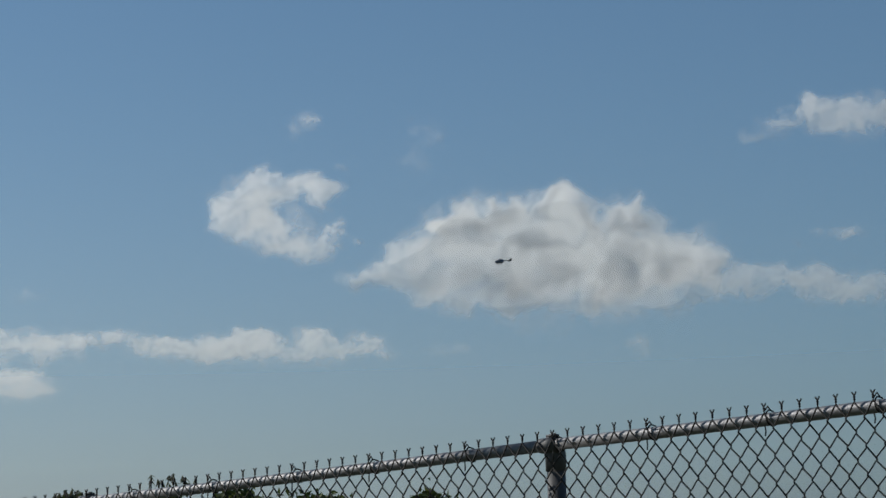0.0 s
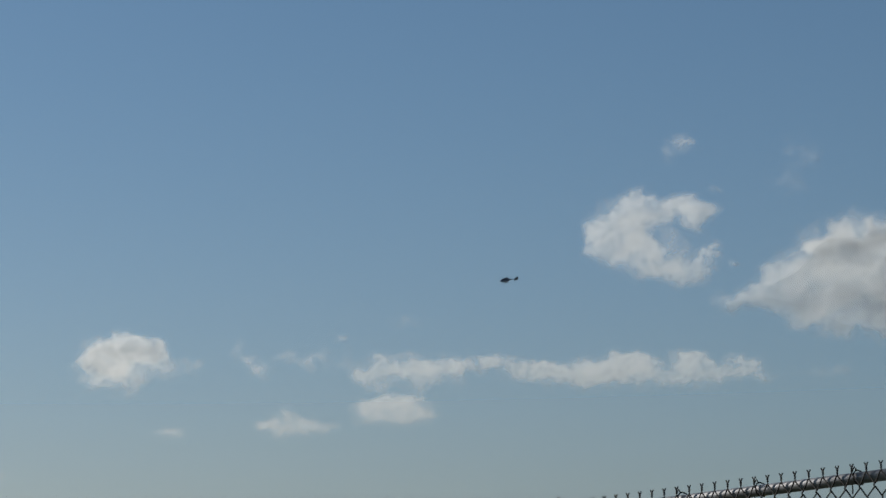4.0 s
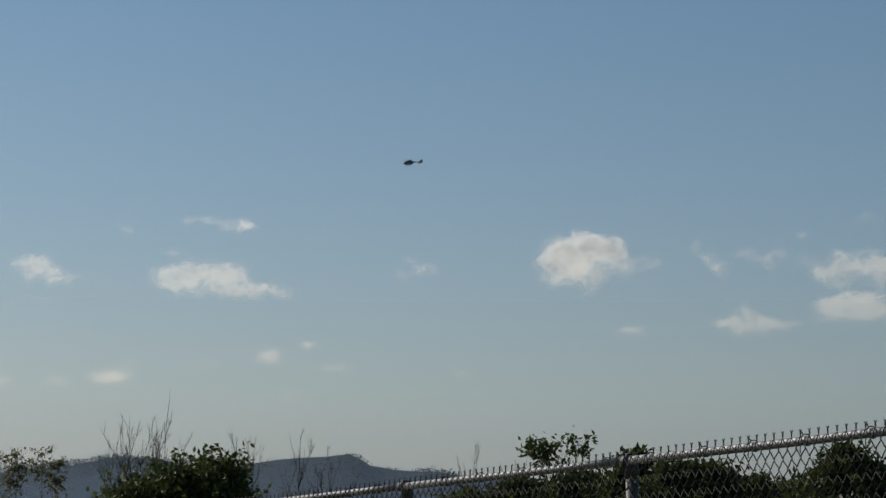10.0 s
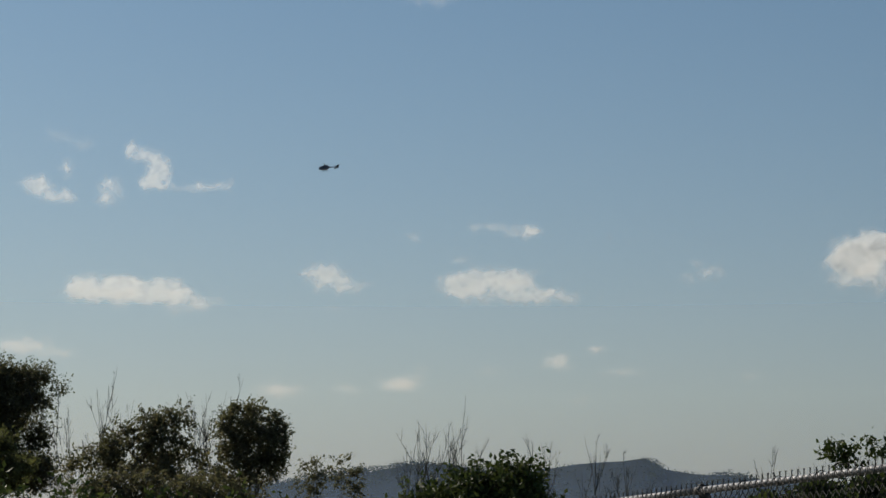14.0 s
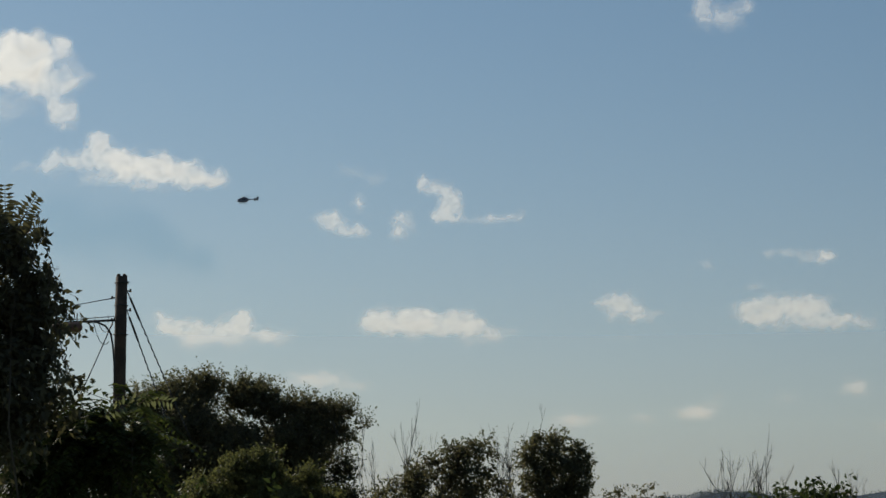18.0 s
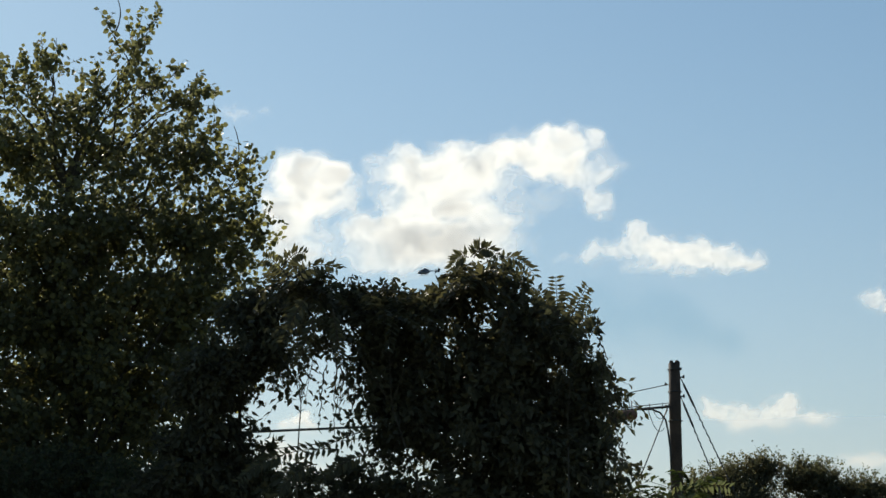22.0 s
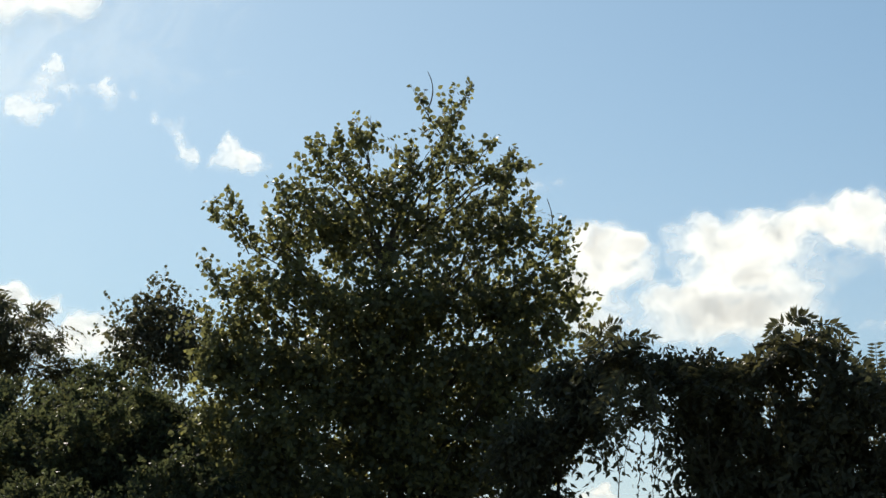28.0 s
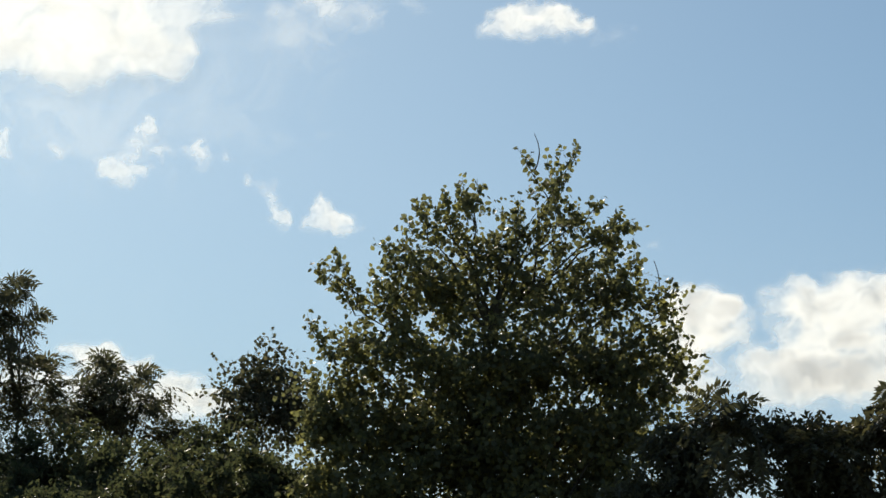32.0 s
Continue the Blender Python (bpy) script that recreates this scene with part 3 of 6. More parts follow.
def cloud(t0, lobes, label, seed=0, grey=0.45):
    """A cumulus as a bulging relief. lobes: (az, el, half width, half height) in degrees and how dense, 1 if not given.
    grey: strength of the painted shade.
    """
    lobes = [tuple(l) + (1.0,) * (5 - len(l)) for l in lobes]
    a0, a1 = min(l[0] - l[2] * 1.8 for l in lobes) - 0.1, max(l[0] + l[2] * 1.8 for l in lobes) + 0.1
    e0, e1 = min(l[1] - l[3] * 1.9 for l in lobes) - 0.1, max(l[1] + l[3] * 1.8 for l in lobes) + 0.1
    step = min(0.05, max(0.026, (a1 - a0) / 260))
    nu, nv = int((a1 - a0) / step) + 2, int((e1 - e0) / step) + 2
    A, E = np.meshgrid(np.linspace(a0, a1, nu), np.linspace(e0, e1, nv))
    off = 7.31 * seed
    # smaller heads bud round each dense lobe
    rr = random.Random(seed * 31)
    heads = []
    for la, le, ra, re, dense in lobes:
        for _ in range(5 if re > 0.2 and dense > 0.6 else 0):
            w, k = rr.uniform(-0.4, math.pi + 0.4), rr.uniform(0.22, 0.42)
            heads.append((la + ra * 0.82 * math.cos(w), le + re * 0.82 * math.sin(w), ra * k, re * k * 1.1, dense * rr.uniform(0.85, 1.0)))
    # the lobes are stirred, so that no outline is round
    size = float(np.mean([l[3] for l in lobes]))
    x, y = (A + off) / size, (E * 1.2 + off) / size
    A1 = A + size * (0.95 * octaves(x * 0.42, y * 0.42, 2, 1, 0.4) + 0.26 * octaves(x * 1.3, y * 1.3, 2, 5, 0.4))
    E1 = E + size * (0.75 * octaves(x * 0.42, y * 0.42, 2, 9, 0.4) + 0.25 * octaves(x * 1.3, y * 1.3, 2, 13, 0.4))
    gap, heavy, total = np.ones_like(A), np.zeros_like(A), np.full_like(A, 1e-9)
    base = min(l[1] - l[3] for l in lobes)
    for la, le, ra, re, dense in lobes + heads:
        q = ((A1 - la) / ra) ** 2 + ((E1 - le) / re) ** 2
        g = np.exp(-0.9 * q)
        gap *= 1 - np.minimum(0.97, g)
        heavy += g * g * dense
        total += g * g
    shape, dense = 1 - gap ** 0.62, heavy / total
    wide = min(size, 0.6)
    fine = octaves((A1 + off) / wide * 0.75, (E1 + off) / wide * 0.95, 4, 17, 0.44)
    puff = octaves((A1 + off) / wide * 0.9, (E1 - off) / wide * 1.1, 4, 23, 0.45, True)
    drawn = octaves((A1 + 0.5 * wide * fine + off) / wide * 0.5, (E1 + 0.6 * wide * puff - off) / wide * 0.9, 5, 31, 0.6)
    # thin cloud is torn into wisps, thick cloud swells into heads
    body = shape - 0.30 + (1 - dense) * (0.6 * fine + 0.35 * drawn) + dense * (0.30 * fine + 0.17 * puff)
    low = np.clip((E - base) / max(0.2, 1.2 * size), 0, 1)
    rim = (1.22 - 0.45 * dense) * (1.5 - 0.5 * low)
    cover = 0.96 * (0.35 * dense + 0.65 * dense ** 2.2) * step_up(body, -0.27, rim)
    fringe = 0.32 * dense * step_up(shape * 0.9 + 0.8 * drawn - 0.32, 0.0, 0.7)
    cover = (cover + fringe * (1 - cover)) * step_up(shape, 0.05, 0.22)
    # grey shade painted in: random patches, fading towards each cloud's top
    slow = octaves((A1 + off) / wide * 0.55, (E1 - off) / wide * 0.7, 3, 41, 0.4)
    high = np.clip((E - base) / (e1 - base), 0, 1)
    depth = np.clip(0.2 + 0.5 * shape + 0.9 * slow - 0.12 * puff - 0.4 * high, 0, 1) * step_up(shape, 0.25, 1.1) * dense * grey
    # banks farther to the left lie nearer, so that none stands in another's sun
    c = P((a0 + a1) / 2, (e0 + e1) / 2, CLOUD_R + 45.0 * (seed % 5) - 30.0 * (a0 + a1) / 2)
    sight = (c - EYE).normalized()
    lean = float(np.interp((a0 + a1) / 2, [0.0, 45.0], [0.16, 0.5]))
    n = np.array((sight * -0.75 - TO_SUN * lean).normalized())
    level = float(np.dot(np.array(c - EYE), n))
    deep = 0.10 * min(1.6, max(l[3] for l in lobes) * 1.5) * radians(1)
    ar, er = np.radians(A), np.radians(E)
    w = np.stack([-np.sin(ar) * np.cos(er), np.cos(ar) * np.cos(er), np.sin(er)], -1)
    swell = np.clip(sum(np.exp(-0.8 * (((A - l[0]) / l[2]) ** 2 + ((E - l[1]) / l[3]) ** 2)) for l in lobes), 0, 1.6) ** 0.8
    r = level / (w @ n) * (1 + deep * swell)
    verts = np.array(EYE) + w * r[..., None] - np.array(c)
    keep = (shape > 0.05) & (cover > 0.003)
    keep[1:] |= keep[:-1]
    keep[:-1] |= keep[1:]
    keep[:, 1:] |= keep[:, :-1]
    keep[:, :-1] |= keep[:, 1:]
    index = -np.ones(A.shape, int)
    index[keep] = np.arange(keep.sum())
    q = np.stack([index[1:, :-1], index[1:, 1:], index[:-1, 1:], index[:-1, :-1]], -1).reshape(-1, 4)
    q = q[q.min(1) >= 0]
    me = array_mesh("cloud", verts[keep], np.concatenate([q[:, :3], q[:, [0, 2, 3]]]), CLOUD)
    me.polygons.foreach_set("use_smooth", [True] * len(me.polygons))
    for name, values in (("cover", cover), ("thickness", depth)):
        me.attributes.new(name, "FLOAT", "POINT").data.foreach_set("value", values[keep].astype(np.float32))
    ob = new("cloud", me)
    tagged(ob, label=label, category="cloud", group="clouds in the sky")
    rate = 0.035 + 0.0035 * max(0.0, (a0 + a1) / 2 - 30) * 0.5
    CLOUDS.append((ob, c, t0, rate))
    return ob


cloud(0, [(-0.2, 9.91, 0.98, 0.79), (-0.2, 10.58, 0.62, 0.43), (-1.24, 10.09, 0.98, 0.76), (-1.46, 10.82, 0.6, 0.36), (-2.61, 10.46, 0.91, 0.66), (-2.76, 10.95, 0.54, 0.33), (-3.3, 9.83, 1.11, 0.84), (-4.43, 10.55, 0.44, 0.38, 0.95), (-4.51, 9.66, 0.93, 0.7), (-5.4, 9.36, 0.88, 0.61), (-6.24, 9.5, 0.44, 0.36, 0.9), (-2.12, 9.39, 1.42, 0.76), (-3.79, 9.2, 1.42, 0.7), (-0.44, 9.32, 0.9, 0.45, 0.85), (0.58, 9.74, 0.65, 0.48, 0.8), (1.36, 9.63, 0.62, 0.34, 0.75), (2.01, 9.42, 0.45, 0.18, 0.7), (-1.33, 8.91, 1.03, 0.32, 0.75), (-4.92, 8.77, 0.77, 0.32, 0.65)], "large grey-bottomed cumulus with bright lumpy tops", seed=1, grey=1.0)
cloud(0, [(-6.47, 9.02, 0.58, 0.33, 0.7), (-7.36, 9.1, 0.77, 0.28, 0.7), (-8.25, 9.06, 0.64, 0.31, 0.75), (-9.12, 8.82, 0.77, 0.34, 0.7), (-9.8, 8.72, 0.52, 0.31, 0.65)], "long pale tail of cloud trailing off a cumulus", seed=2)
cloud(0, [(4.81, 11.1, 0.44, 0.38, 0.85), (4.95, 10.7, 0.32, 0.28, 0.7), (4.29, 11.35, 0.55, 0.41, 0.92), (3.9, 11.6, 0.55, 0.25, 0.75), (2.99, 11.52, 0.52, 0.31, 0.88), (2.74, 11.29, 0.23, 0.25, 0.6), (4.17, 10.77, 0.48, 0.45, 0.92), (3.66, 10.38, 0.48, 0.33, 0.85), (3.15, 10.16, 0.47, 0.27, 0.8), (2.74, 10.11, 0.34, 0.27, 0.75), (2.47, 10.49, 0.22, 0.32, 0.65), (3.14, 10.6, 0.26, 0.18, 0.5), (3.3, 10.95, 0.4, 0.3, 0.4), (4.37, 10.31, 0.41, 0.28, 0.35), (1.93, 10.37, 0.1, 0.1, 0.6)], "curled white cumulus with ragged edges", seed=3)
cloud(0, [(3.02, 13.1, 0.31, 0.17, 0.6), (3.35, 12.83, 0.24, 0.18, 0.4)], "small ragged white cloud scrap in blue sky", seed=4)
cloud(0, [(0.3, 12.66, 0.39, 0.38, 0.2), (0.45, 12.03, 0.26, 0.45, 0.16), (-0, 12.59, 0.12, 0.09, 0.35), (0.77, 12.1, 0.33, 0.19, 0.13), (2.33, 12, 0.16, 0.09, 0.3)], "faint thin veil of cloud in blue sky", seed=5)
cloud(0, [(-8.59, 12.82, 0.42, 0.33, 0.8), (-9.22, 12.59, 0.47, 0.46, 0.8), (-9.92, 12.61, 0.42, 0.41, 0.75), (-7.94, 12.58, 0.47, 0.24, 0.6), (-7.28, 12.33, 0.39, 0.18, 0.5)], "ragged pale white cumulus in blue sky", seed=6)
cloud(0, [(-9.19, 10.05, 0.39, 0.11, 0.7), (-8.56, 10.09, 0.19, 0.1, 0.4), (-8.04, 9.89, 0.13, 0.19, 0.2)], "small ragged white cloud scrap in blue sky", seed=7)
cloud(0, [(-4.37, 7.84, 0.28, 0.17, 0.5), (-4.49, 7.62, 0.17, 0.14, 0.42)], "small ragged white cloud scrap in blue sky", seed=8)
cloud(0, [(-0.39, 7.8, 0.18, 0.13, 0.42), (0.12, 7.79, 0.51, 0.13, 0.22)], "faint thin veil of cloud in blue sky", seed=9)
cloud(0, [(7.53, 8.19, 0.67, 0.18, 0.75), (8.03, 8.21, 0.28, 0.13, 0.6), (6.26, 7.96, 0.77, 0.23, 0.8), (5.25, 7.91, 0.77, 0.27, 0.85), (4.35, 8.02, 0.77, 0.29, 0.85), (2.94, 8.08, 0.46, 0.24, 0.78), (3.2, 7.77, 0.77, 0.23, 0.7), (1.92, 7.93, 0.54, 0.24, 0.72), (1.38, 7.75, 0.23, 0.11, 0.5)], "long low band of pale cumulus", seed=10)
cloud(7, [(10.43, 8.09, 0.41, 0.32, 0.75), (9.74, 8.08, 0.51, 0.32, 0.75), (9.04, 8.15, 0.51, 0.27, 0.82), (9.3, 7.85, 0.64, 0.18, 0.55), (8.41, 8.11, 0.39, 0.18, 0.5)], "ragged pale white cumulus in blue sky", seed=11)
cloud(7, [(10.27, 7.19, 0.54, 0.25, 0.78), (9.73, 7.32, 0.46, 0.22, 0.8), (9.32, 7.15, 0.33, 0.18, 0.8), (9.9, 6.98, 0.58, 0.15, 0.8)], "small ragged white cloud scrap in blue sky", seed=12)
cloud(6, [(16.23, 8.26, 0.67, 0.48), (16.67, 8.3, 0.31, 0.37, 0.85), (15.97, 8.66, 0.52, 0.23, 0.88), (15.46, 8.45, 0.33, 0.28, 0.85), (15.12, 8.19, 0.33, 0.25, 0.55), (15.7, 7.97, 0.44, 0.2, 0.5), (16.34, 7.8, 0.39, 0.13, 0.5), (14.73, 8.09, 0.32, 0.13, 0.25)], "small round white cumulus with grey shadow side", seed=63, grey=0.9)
cloud(6, [(14.41, 8.27, 0.13, 0.2, 0.33), (14.67, 8.37, 0.15, 0.1, 0.28)], "faint thin veil of cloud in blue sky", seed=14)
cloud(7, [(13.55, 8.61, 0.15, 0.17, 0.4), (13.3, 8.39, 0.19, 0.17, 0.48), (12.99, 8.12, 0.24, 0.19, 0.58)], "faint thin veil of cloud in blue sky", seed=15)
cloud(7, [(12.4, 8.47, 0.33, 0.13, 0.36), (11.89, 8.31, 0.35, 0.17, 0.42), (11.57, 8.49, 0.13, 0.23, 0.33), (11.12, 8.86, 0.17, 0.1, 0.42), (11.07, 8.29, 0.26, 0.32, 0.2)], "faint thin veil of cloud in blue sky", seed=16)
cloud(7, [(9.7, 9.21, 0.41, 0.17, 0.22)], "faint thin veil of cloud in blue sky", seed=17)
cloud(7, [(12.44, 6.86, 0.58, 0.24, 0.69), (12.37, 7.18, 0.21, 0.14, 0.59), (11.67, 6.81, 0.41, 0.11, 0.59)], "faint thin veil of cloud in blue sky", seed=18)
cloud(7, [(15.05, 6.79, 0.31, 0.1, 0.59)], "faint thin veil of cloud in blue sky", seed=19)
cloud(7, [(25.55, 7.98, 0.33, 0.17, 0.7), (25.17, 7.82, 0.46, 0.27, 0.85), (24.67, 8.01, 0.54, 0.24, 0.8), (24.93, 8.2, 0.26, 0.13, 0.5), (24.29, 7.89, 0.54, 0.27, 0.8), (24.04, 7.62, 0.64, 0.18, 0.6), (23.63, 7.69, 0.54, 0.17, 0.75), (23.08, 7.59, 0.33, 0.11, 0.65), (25.38, 8.44, 0.23, 0.1, 0.3)], "ragged pale white cumulus in blue sky", seed=20)
cloud(7, [(23.77, 9.1, 0.21, 0.15, 0.82), (24.13, 9.07, 0.23, 0.13, 0.5), (24.57, 9.19, 0.34, 0.13, 0.36), (25.05, 9.2, 0.19, 0.1, 0.3)], "small ragged white cloud scrap in blue sky", seed=21)
cloud(7, [(19.72, 8.14, 0.31, 0.13, 0.55), (20.17, 8.01, 0.23, 0.13, 0.36), (20.04, 8.34, 0.13, 0.09, 0.26)], "faint thin veil of cloud in blue sky", seed=22)
cloud(13, [(26.75, 8.99, 0.21, 0.1, 0.22), (25.59, 8.46, 0.26, 0.1, 0.15)], "faint thin veil of cloud in blue sky", seed=23)
cloud(13, [(22.21, 8.95, 0.09, 0.09, 0.28)], "faint thin veil of cloud in blue sky", seed=24)
cloud(13, [(34.21, 7.71, 0.41, 0.19, 0.75), (33.71, 7.69, 0.59, 0.25, 0.85), (33.15, 7.66, 0.77, 0.27, 0.88), (32.2, 7.63, 0.41, 0.29, 0.82), (31.57, 7.48, 0.48, 0.17, 0.75)], "ragged pale white cumulus in blue sky", seed=25)
cloud(13, [(28.6, 8.04, 0.46, 0.24, 0.72), (28.92, 8.19, 0.33, 0.11, 0.62), (28.17, 7.83, 0.41, 0.14, 0.6), (28.52, 7.35, 0.33, 0.13, 0.22)], "ragged pale white cumulus in blue sky", seed=26)
cloud(13, [(23.39, 6.14, 0.31, 0.2, 0.79), (22.56, 6.43, 0.19, 0.1, 0.66)], "small ragged white cloud scrap in blue sky", seed=27)
cloud(13, [(27.03, 5.65, 0.41, 0.17, 0.79), (26.59, 5.82, 0.26, 0.13, 0.31)], "small ragged white cloud scrap in blue sky", seed=28)
cloud(13, [(29.76, 5.49, 0.59, 0.17, 0.55), (28.24, 5.57, 0.26, 0.1, 0.38)], "faint thin veil of cloud in blue sky", seed=29)
cloud(13, [(21.92, 5.92, 0.46, 0.1, 0.45), (22.95, 5.29, 0.26, 0.08, 0.42), (24.93, 5.95, 0.33, 0.1, 0.34)], "faint thin veil of cloud in blue sky", seed=30)
cloud(13, [(19.06, 5.82, 0.33, 0.08, 0.45)], "faint thin veil of cloud in blue sky", seed=31)
cloud(13, [(15.2, 6.72, 0.41, 0.1, 0.42)], "faint thin veil of cloud in blue sky", seed=32)
cloud(19, [(35.67, 10.02, 0.19, 0.13, 0.51), (35.39, 9.97, 0.25, 0.24, 0.71), (35.13, 9.77, 0.27, 0.14, 0.67), (34.79, 9.81, 0.19, 0.14, 0.76), (34.79, 10.41, 0.18, 0.17, 0.67)], "torn wisps of white cloud in blue sky", seed=33)
cloud(19, [(33.8, 10.06, 0.19, 0.17, 0.61), (33.89, 9.74, 0.27, 0.19, 0.63), (33.71, 9.97, 0.14, 0.14, 0.49)], "torn wisps of white cloud in blue sky", seed=34)
cloud(19, [(33.34, 10.86, 0.14, 0.18, 0.61), (33.08, 10.75, 0.25, 0.17, 0.63), (32.8, 10.63, 0.22, 0.19, 0.67), (32.67, 10.37, 0.22, 0.22, 0.73), (32.93, 10.16, 0.19, 0.22, 0.73), (32.7, 10.09, 0.38, 0.11, 0.73), (31.6, 10.08, 0.34, 0.1, 0.73), (31.15, 10.1, 0.13, 0.13, 0.46), (32.06, 10.01, 0.54, 0.1, 0.34)], "torn wisps of white cloud in blue sky", seed=35)
cloud(19, [(34.9, 11.08, 0.47, 0.25, 0.16), (34.51, 10.95, 0.29, 0.17, 0.2)], "faint thin veil of cloud in blue sky", seed=36)
cloud(19, [(39.13, 7.63, 0.35, 0.24, 0.75), (38.62, 7.41, 0.46, 0.23, 0.75), (38.1, 7.34, 0.54, 0.22, 0.7), (37.59, 7.57, 0.37, 0.29, 0.82), (36.95, 7.39, 0.46, 0.19, 0.72), (36.5, 7.35, 0.21, 0.14, 0.5)], "ragged pale white cumulus in blue sky", seed=37)
cloud(19, [(35.8, 6.41, 0.72, 0.19, 0.77), (34.9, 6.29, 0.38, 0.13, 0.58)], "small ragged white cloud scrap in blue sky", seed=38)
cloud(19, [(27.12, 5.63, 0.41, 0.14, 0.79), (26.67, 6.02, 0.19, 0.08, 0.38)], "small ragged white cloud scrap in blue sky", seed=39)
cloud(19, [(29.88, 5.51, 0.54, 0.13, 0.55), (28.31, 5.52, 0.38, 0.1, 0.34)], "faint thin veil of cloud in blue sky", seed=40)
cloud(19, [(34.9, 8.45, 0.18, 0.08, 0.22), (26.85, 8.95, 0.13, 0.1, 0.26)], "faint thin veil of cloud in blue sky", seed=41)
cloud(19, [(40.79, 11.54, 0.27, 0.24, 0.78), (41.37, 11.27, 0.42, 0.24, 0.68), (41.82, 11.14, 0.23, 0.17, 0.55), (40.47, 11.35, 0.42, 0.29, 0.88), (39.97, 11.11, 0.55, 0.33, 0.95), (39.43, 11.31, 0.27, 0.22, 0.8), (39.15, 11.04, 0.54, 0.29, 0.9), (38.52, 10.94, 0.47, 0.24, 0.85), (38.07, 10.88, 0.27, 0.19, 0.78), (40.72, 10.88, 0.6, 0.18, 0.5), (42.46, 11.06, 0.34, 0.15, 0.25), (39.68, 10.71, 0.78, 0.13, 0.45)], "bright wedge-shaped white cumulus", seed=42)
cloud(19, [(26.88, 14.92, 0.3, 0.33, 0.55), (26.57, 14.53, 0.47, 0.29, 0.58), (25.93, 14.63, 0.3, 0.19, 0.5), (26.68, 15.23, 0.2, 0.17, 0.36), (26.19, 14.39, 0.42, 0.2, 0.36)], "ragged pale white cumulus in blue sky", seed=43)
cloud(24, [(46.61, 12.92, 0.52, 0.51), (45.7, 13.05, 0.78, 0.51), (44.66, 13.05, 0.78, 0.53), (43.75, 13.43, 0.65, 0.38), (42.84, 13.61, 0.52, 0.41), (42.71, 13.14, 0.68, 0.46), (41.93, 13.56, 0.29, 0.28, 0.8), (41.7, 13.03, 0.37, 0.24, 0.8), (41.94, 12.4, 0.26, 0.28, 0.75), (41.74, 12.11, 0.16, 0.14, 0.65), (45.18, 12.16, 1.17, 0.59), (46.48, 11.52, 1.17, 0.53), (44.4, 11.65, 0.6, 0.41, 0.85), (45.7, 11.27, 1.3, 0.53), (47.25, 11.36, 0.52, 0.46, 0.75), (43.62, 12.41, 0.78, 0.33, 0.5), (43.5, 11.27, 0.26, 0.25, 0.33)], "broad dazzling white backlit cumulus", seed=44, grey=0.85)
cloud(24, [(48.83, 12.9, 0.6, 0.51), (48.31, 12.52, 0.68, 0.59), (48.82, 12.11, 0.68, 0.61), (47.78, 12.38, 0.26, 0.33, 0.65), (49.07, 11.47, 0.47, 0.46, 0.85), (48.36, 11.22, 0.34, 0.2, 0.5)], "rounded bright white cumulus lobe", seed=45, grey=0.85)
cloud(24, [(48.82, 7.43, 0.39, 0.22, 0.85), (49.13, 6.77, 0.44, 0.28, 0.8), (48.49, 6.23, 0.9, 0.36, 0.7), (50.78, 6.32, 0.77, 0.32, 0.75)], "low white cumulus bank seen between the trees", seed=46)
cloud(28, [(50.63, 14.32, 0.42, 0.19, 0.33), (49.91, 14.44, 0.17, 0.09, 0.26)], "faint thin veil of cloud in blue sky", seed=47)
cloud(32, [(64.79, 18.77, 1.61, 0.79), (63.22, 18.99, 1.48, 0.74), (62.52, 18.25, 0.97, 0.46, 0.9), (64.1, 18.16, 1.61, 0.46, 0.95), (61.76, 18.95, 0.83, 0.66, 0.85), (60.98, 19.36, 0.7, 0.34, 0.65), (60.12, 19.5, 0.24, 0.15, 0.5), (64.86, 20.02, 3.52, 0.89), (66.62, 18.89, 1.62, 1.15)], "huge glaring white cloud close to the sun", seed=48)
cloud(32, [(58.7, 19.2, 0.7, 0.53, 0.36), (57.85, 19.66, 0.62, 0.28, 0.62), (57.1, 19.56, 0.57, 0.33, 0.38), (56.03, 19.77, 0.43, 0.17, 0.28), (58.16, 18.93, 0.7, 0.33, 0.26), (59.12, 19.5, 0.3, 0.2, 0.4)], "ragged pale white cumulus in blue sky", seed=49)
cloud(32, [(53.6, 19.35, 0.57, 0.29, 0.85), (53, 19.54, 0.62, 0.29, 0.95), (52.26, 19.42, 0.54, 0.27, 0.9), (53.06, 19.14, 0.81, 0.14, 0.5)], "ragged pale white cumulus in blue sky", seed=50)
cloud(32, [(51.12, 19.1, 0.54, 0.25, 0.18)], "faint thin veil of cloud in blue sky", seed=51)
cloud(32, [(62.48, 15.88, 0.42, 0.29, 0.73), (62.06, 16.79, 0.23, 0.27, 0.67), (62.3, 16.4, 0.28, 0.19, 0.59), (62.83, 15.99, 0.34, 0.19, 0.59), (61.75, 16.32, 0.35, 0.14, 0.46), (62.59, 15.6, 0.32, 0.14, 0.46), (61.13, 16.42, 0.29, 0.14, 0.44), (60.76, 16.25, 0.2, 0.29, 0.67), (60.2, 16.29, 0.2, 0.17, 0.39)], "torn wisps of white cloud in blue sky", seed=52)
cloud(32, [(64.12, 16.18, 0.25, 0.22, 0.42)], "small ragged white cloud scrap in blue sky", seed=53)
cloud(32, [(65.32, 16.42, 0.17, 0.19, 0.6), (65.37, 16.13, 0.24, 0.18, 0.6), (65.87, 16.26, 0.4, 0.38, 0.7)], "ragged pale white cumulus in blue sky", seed=54)
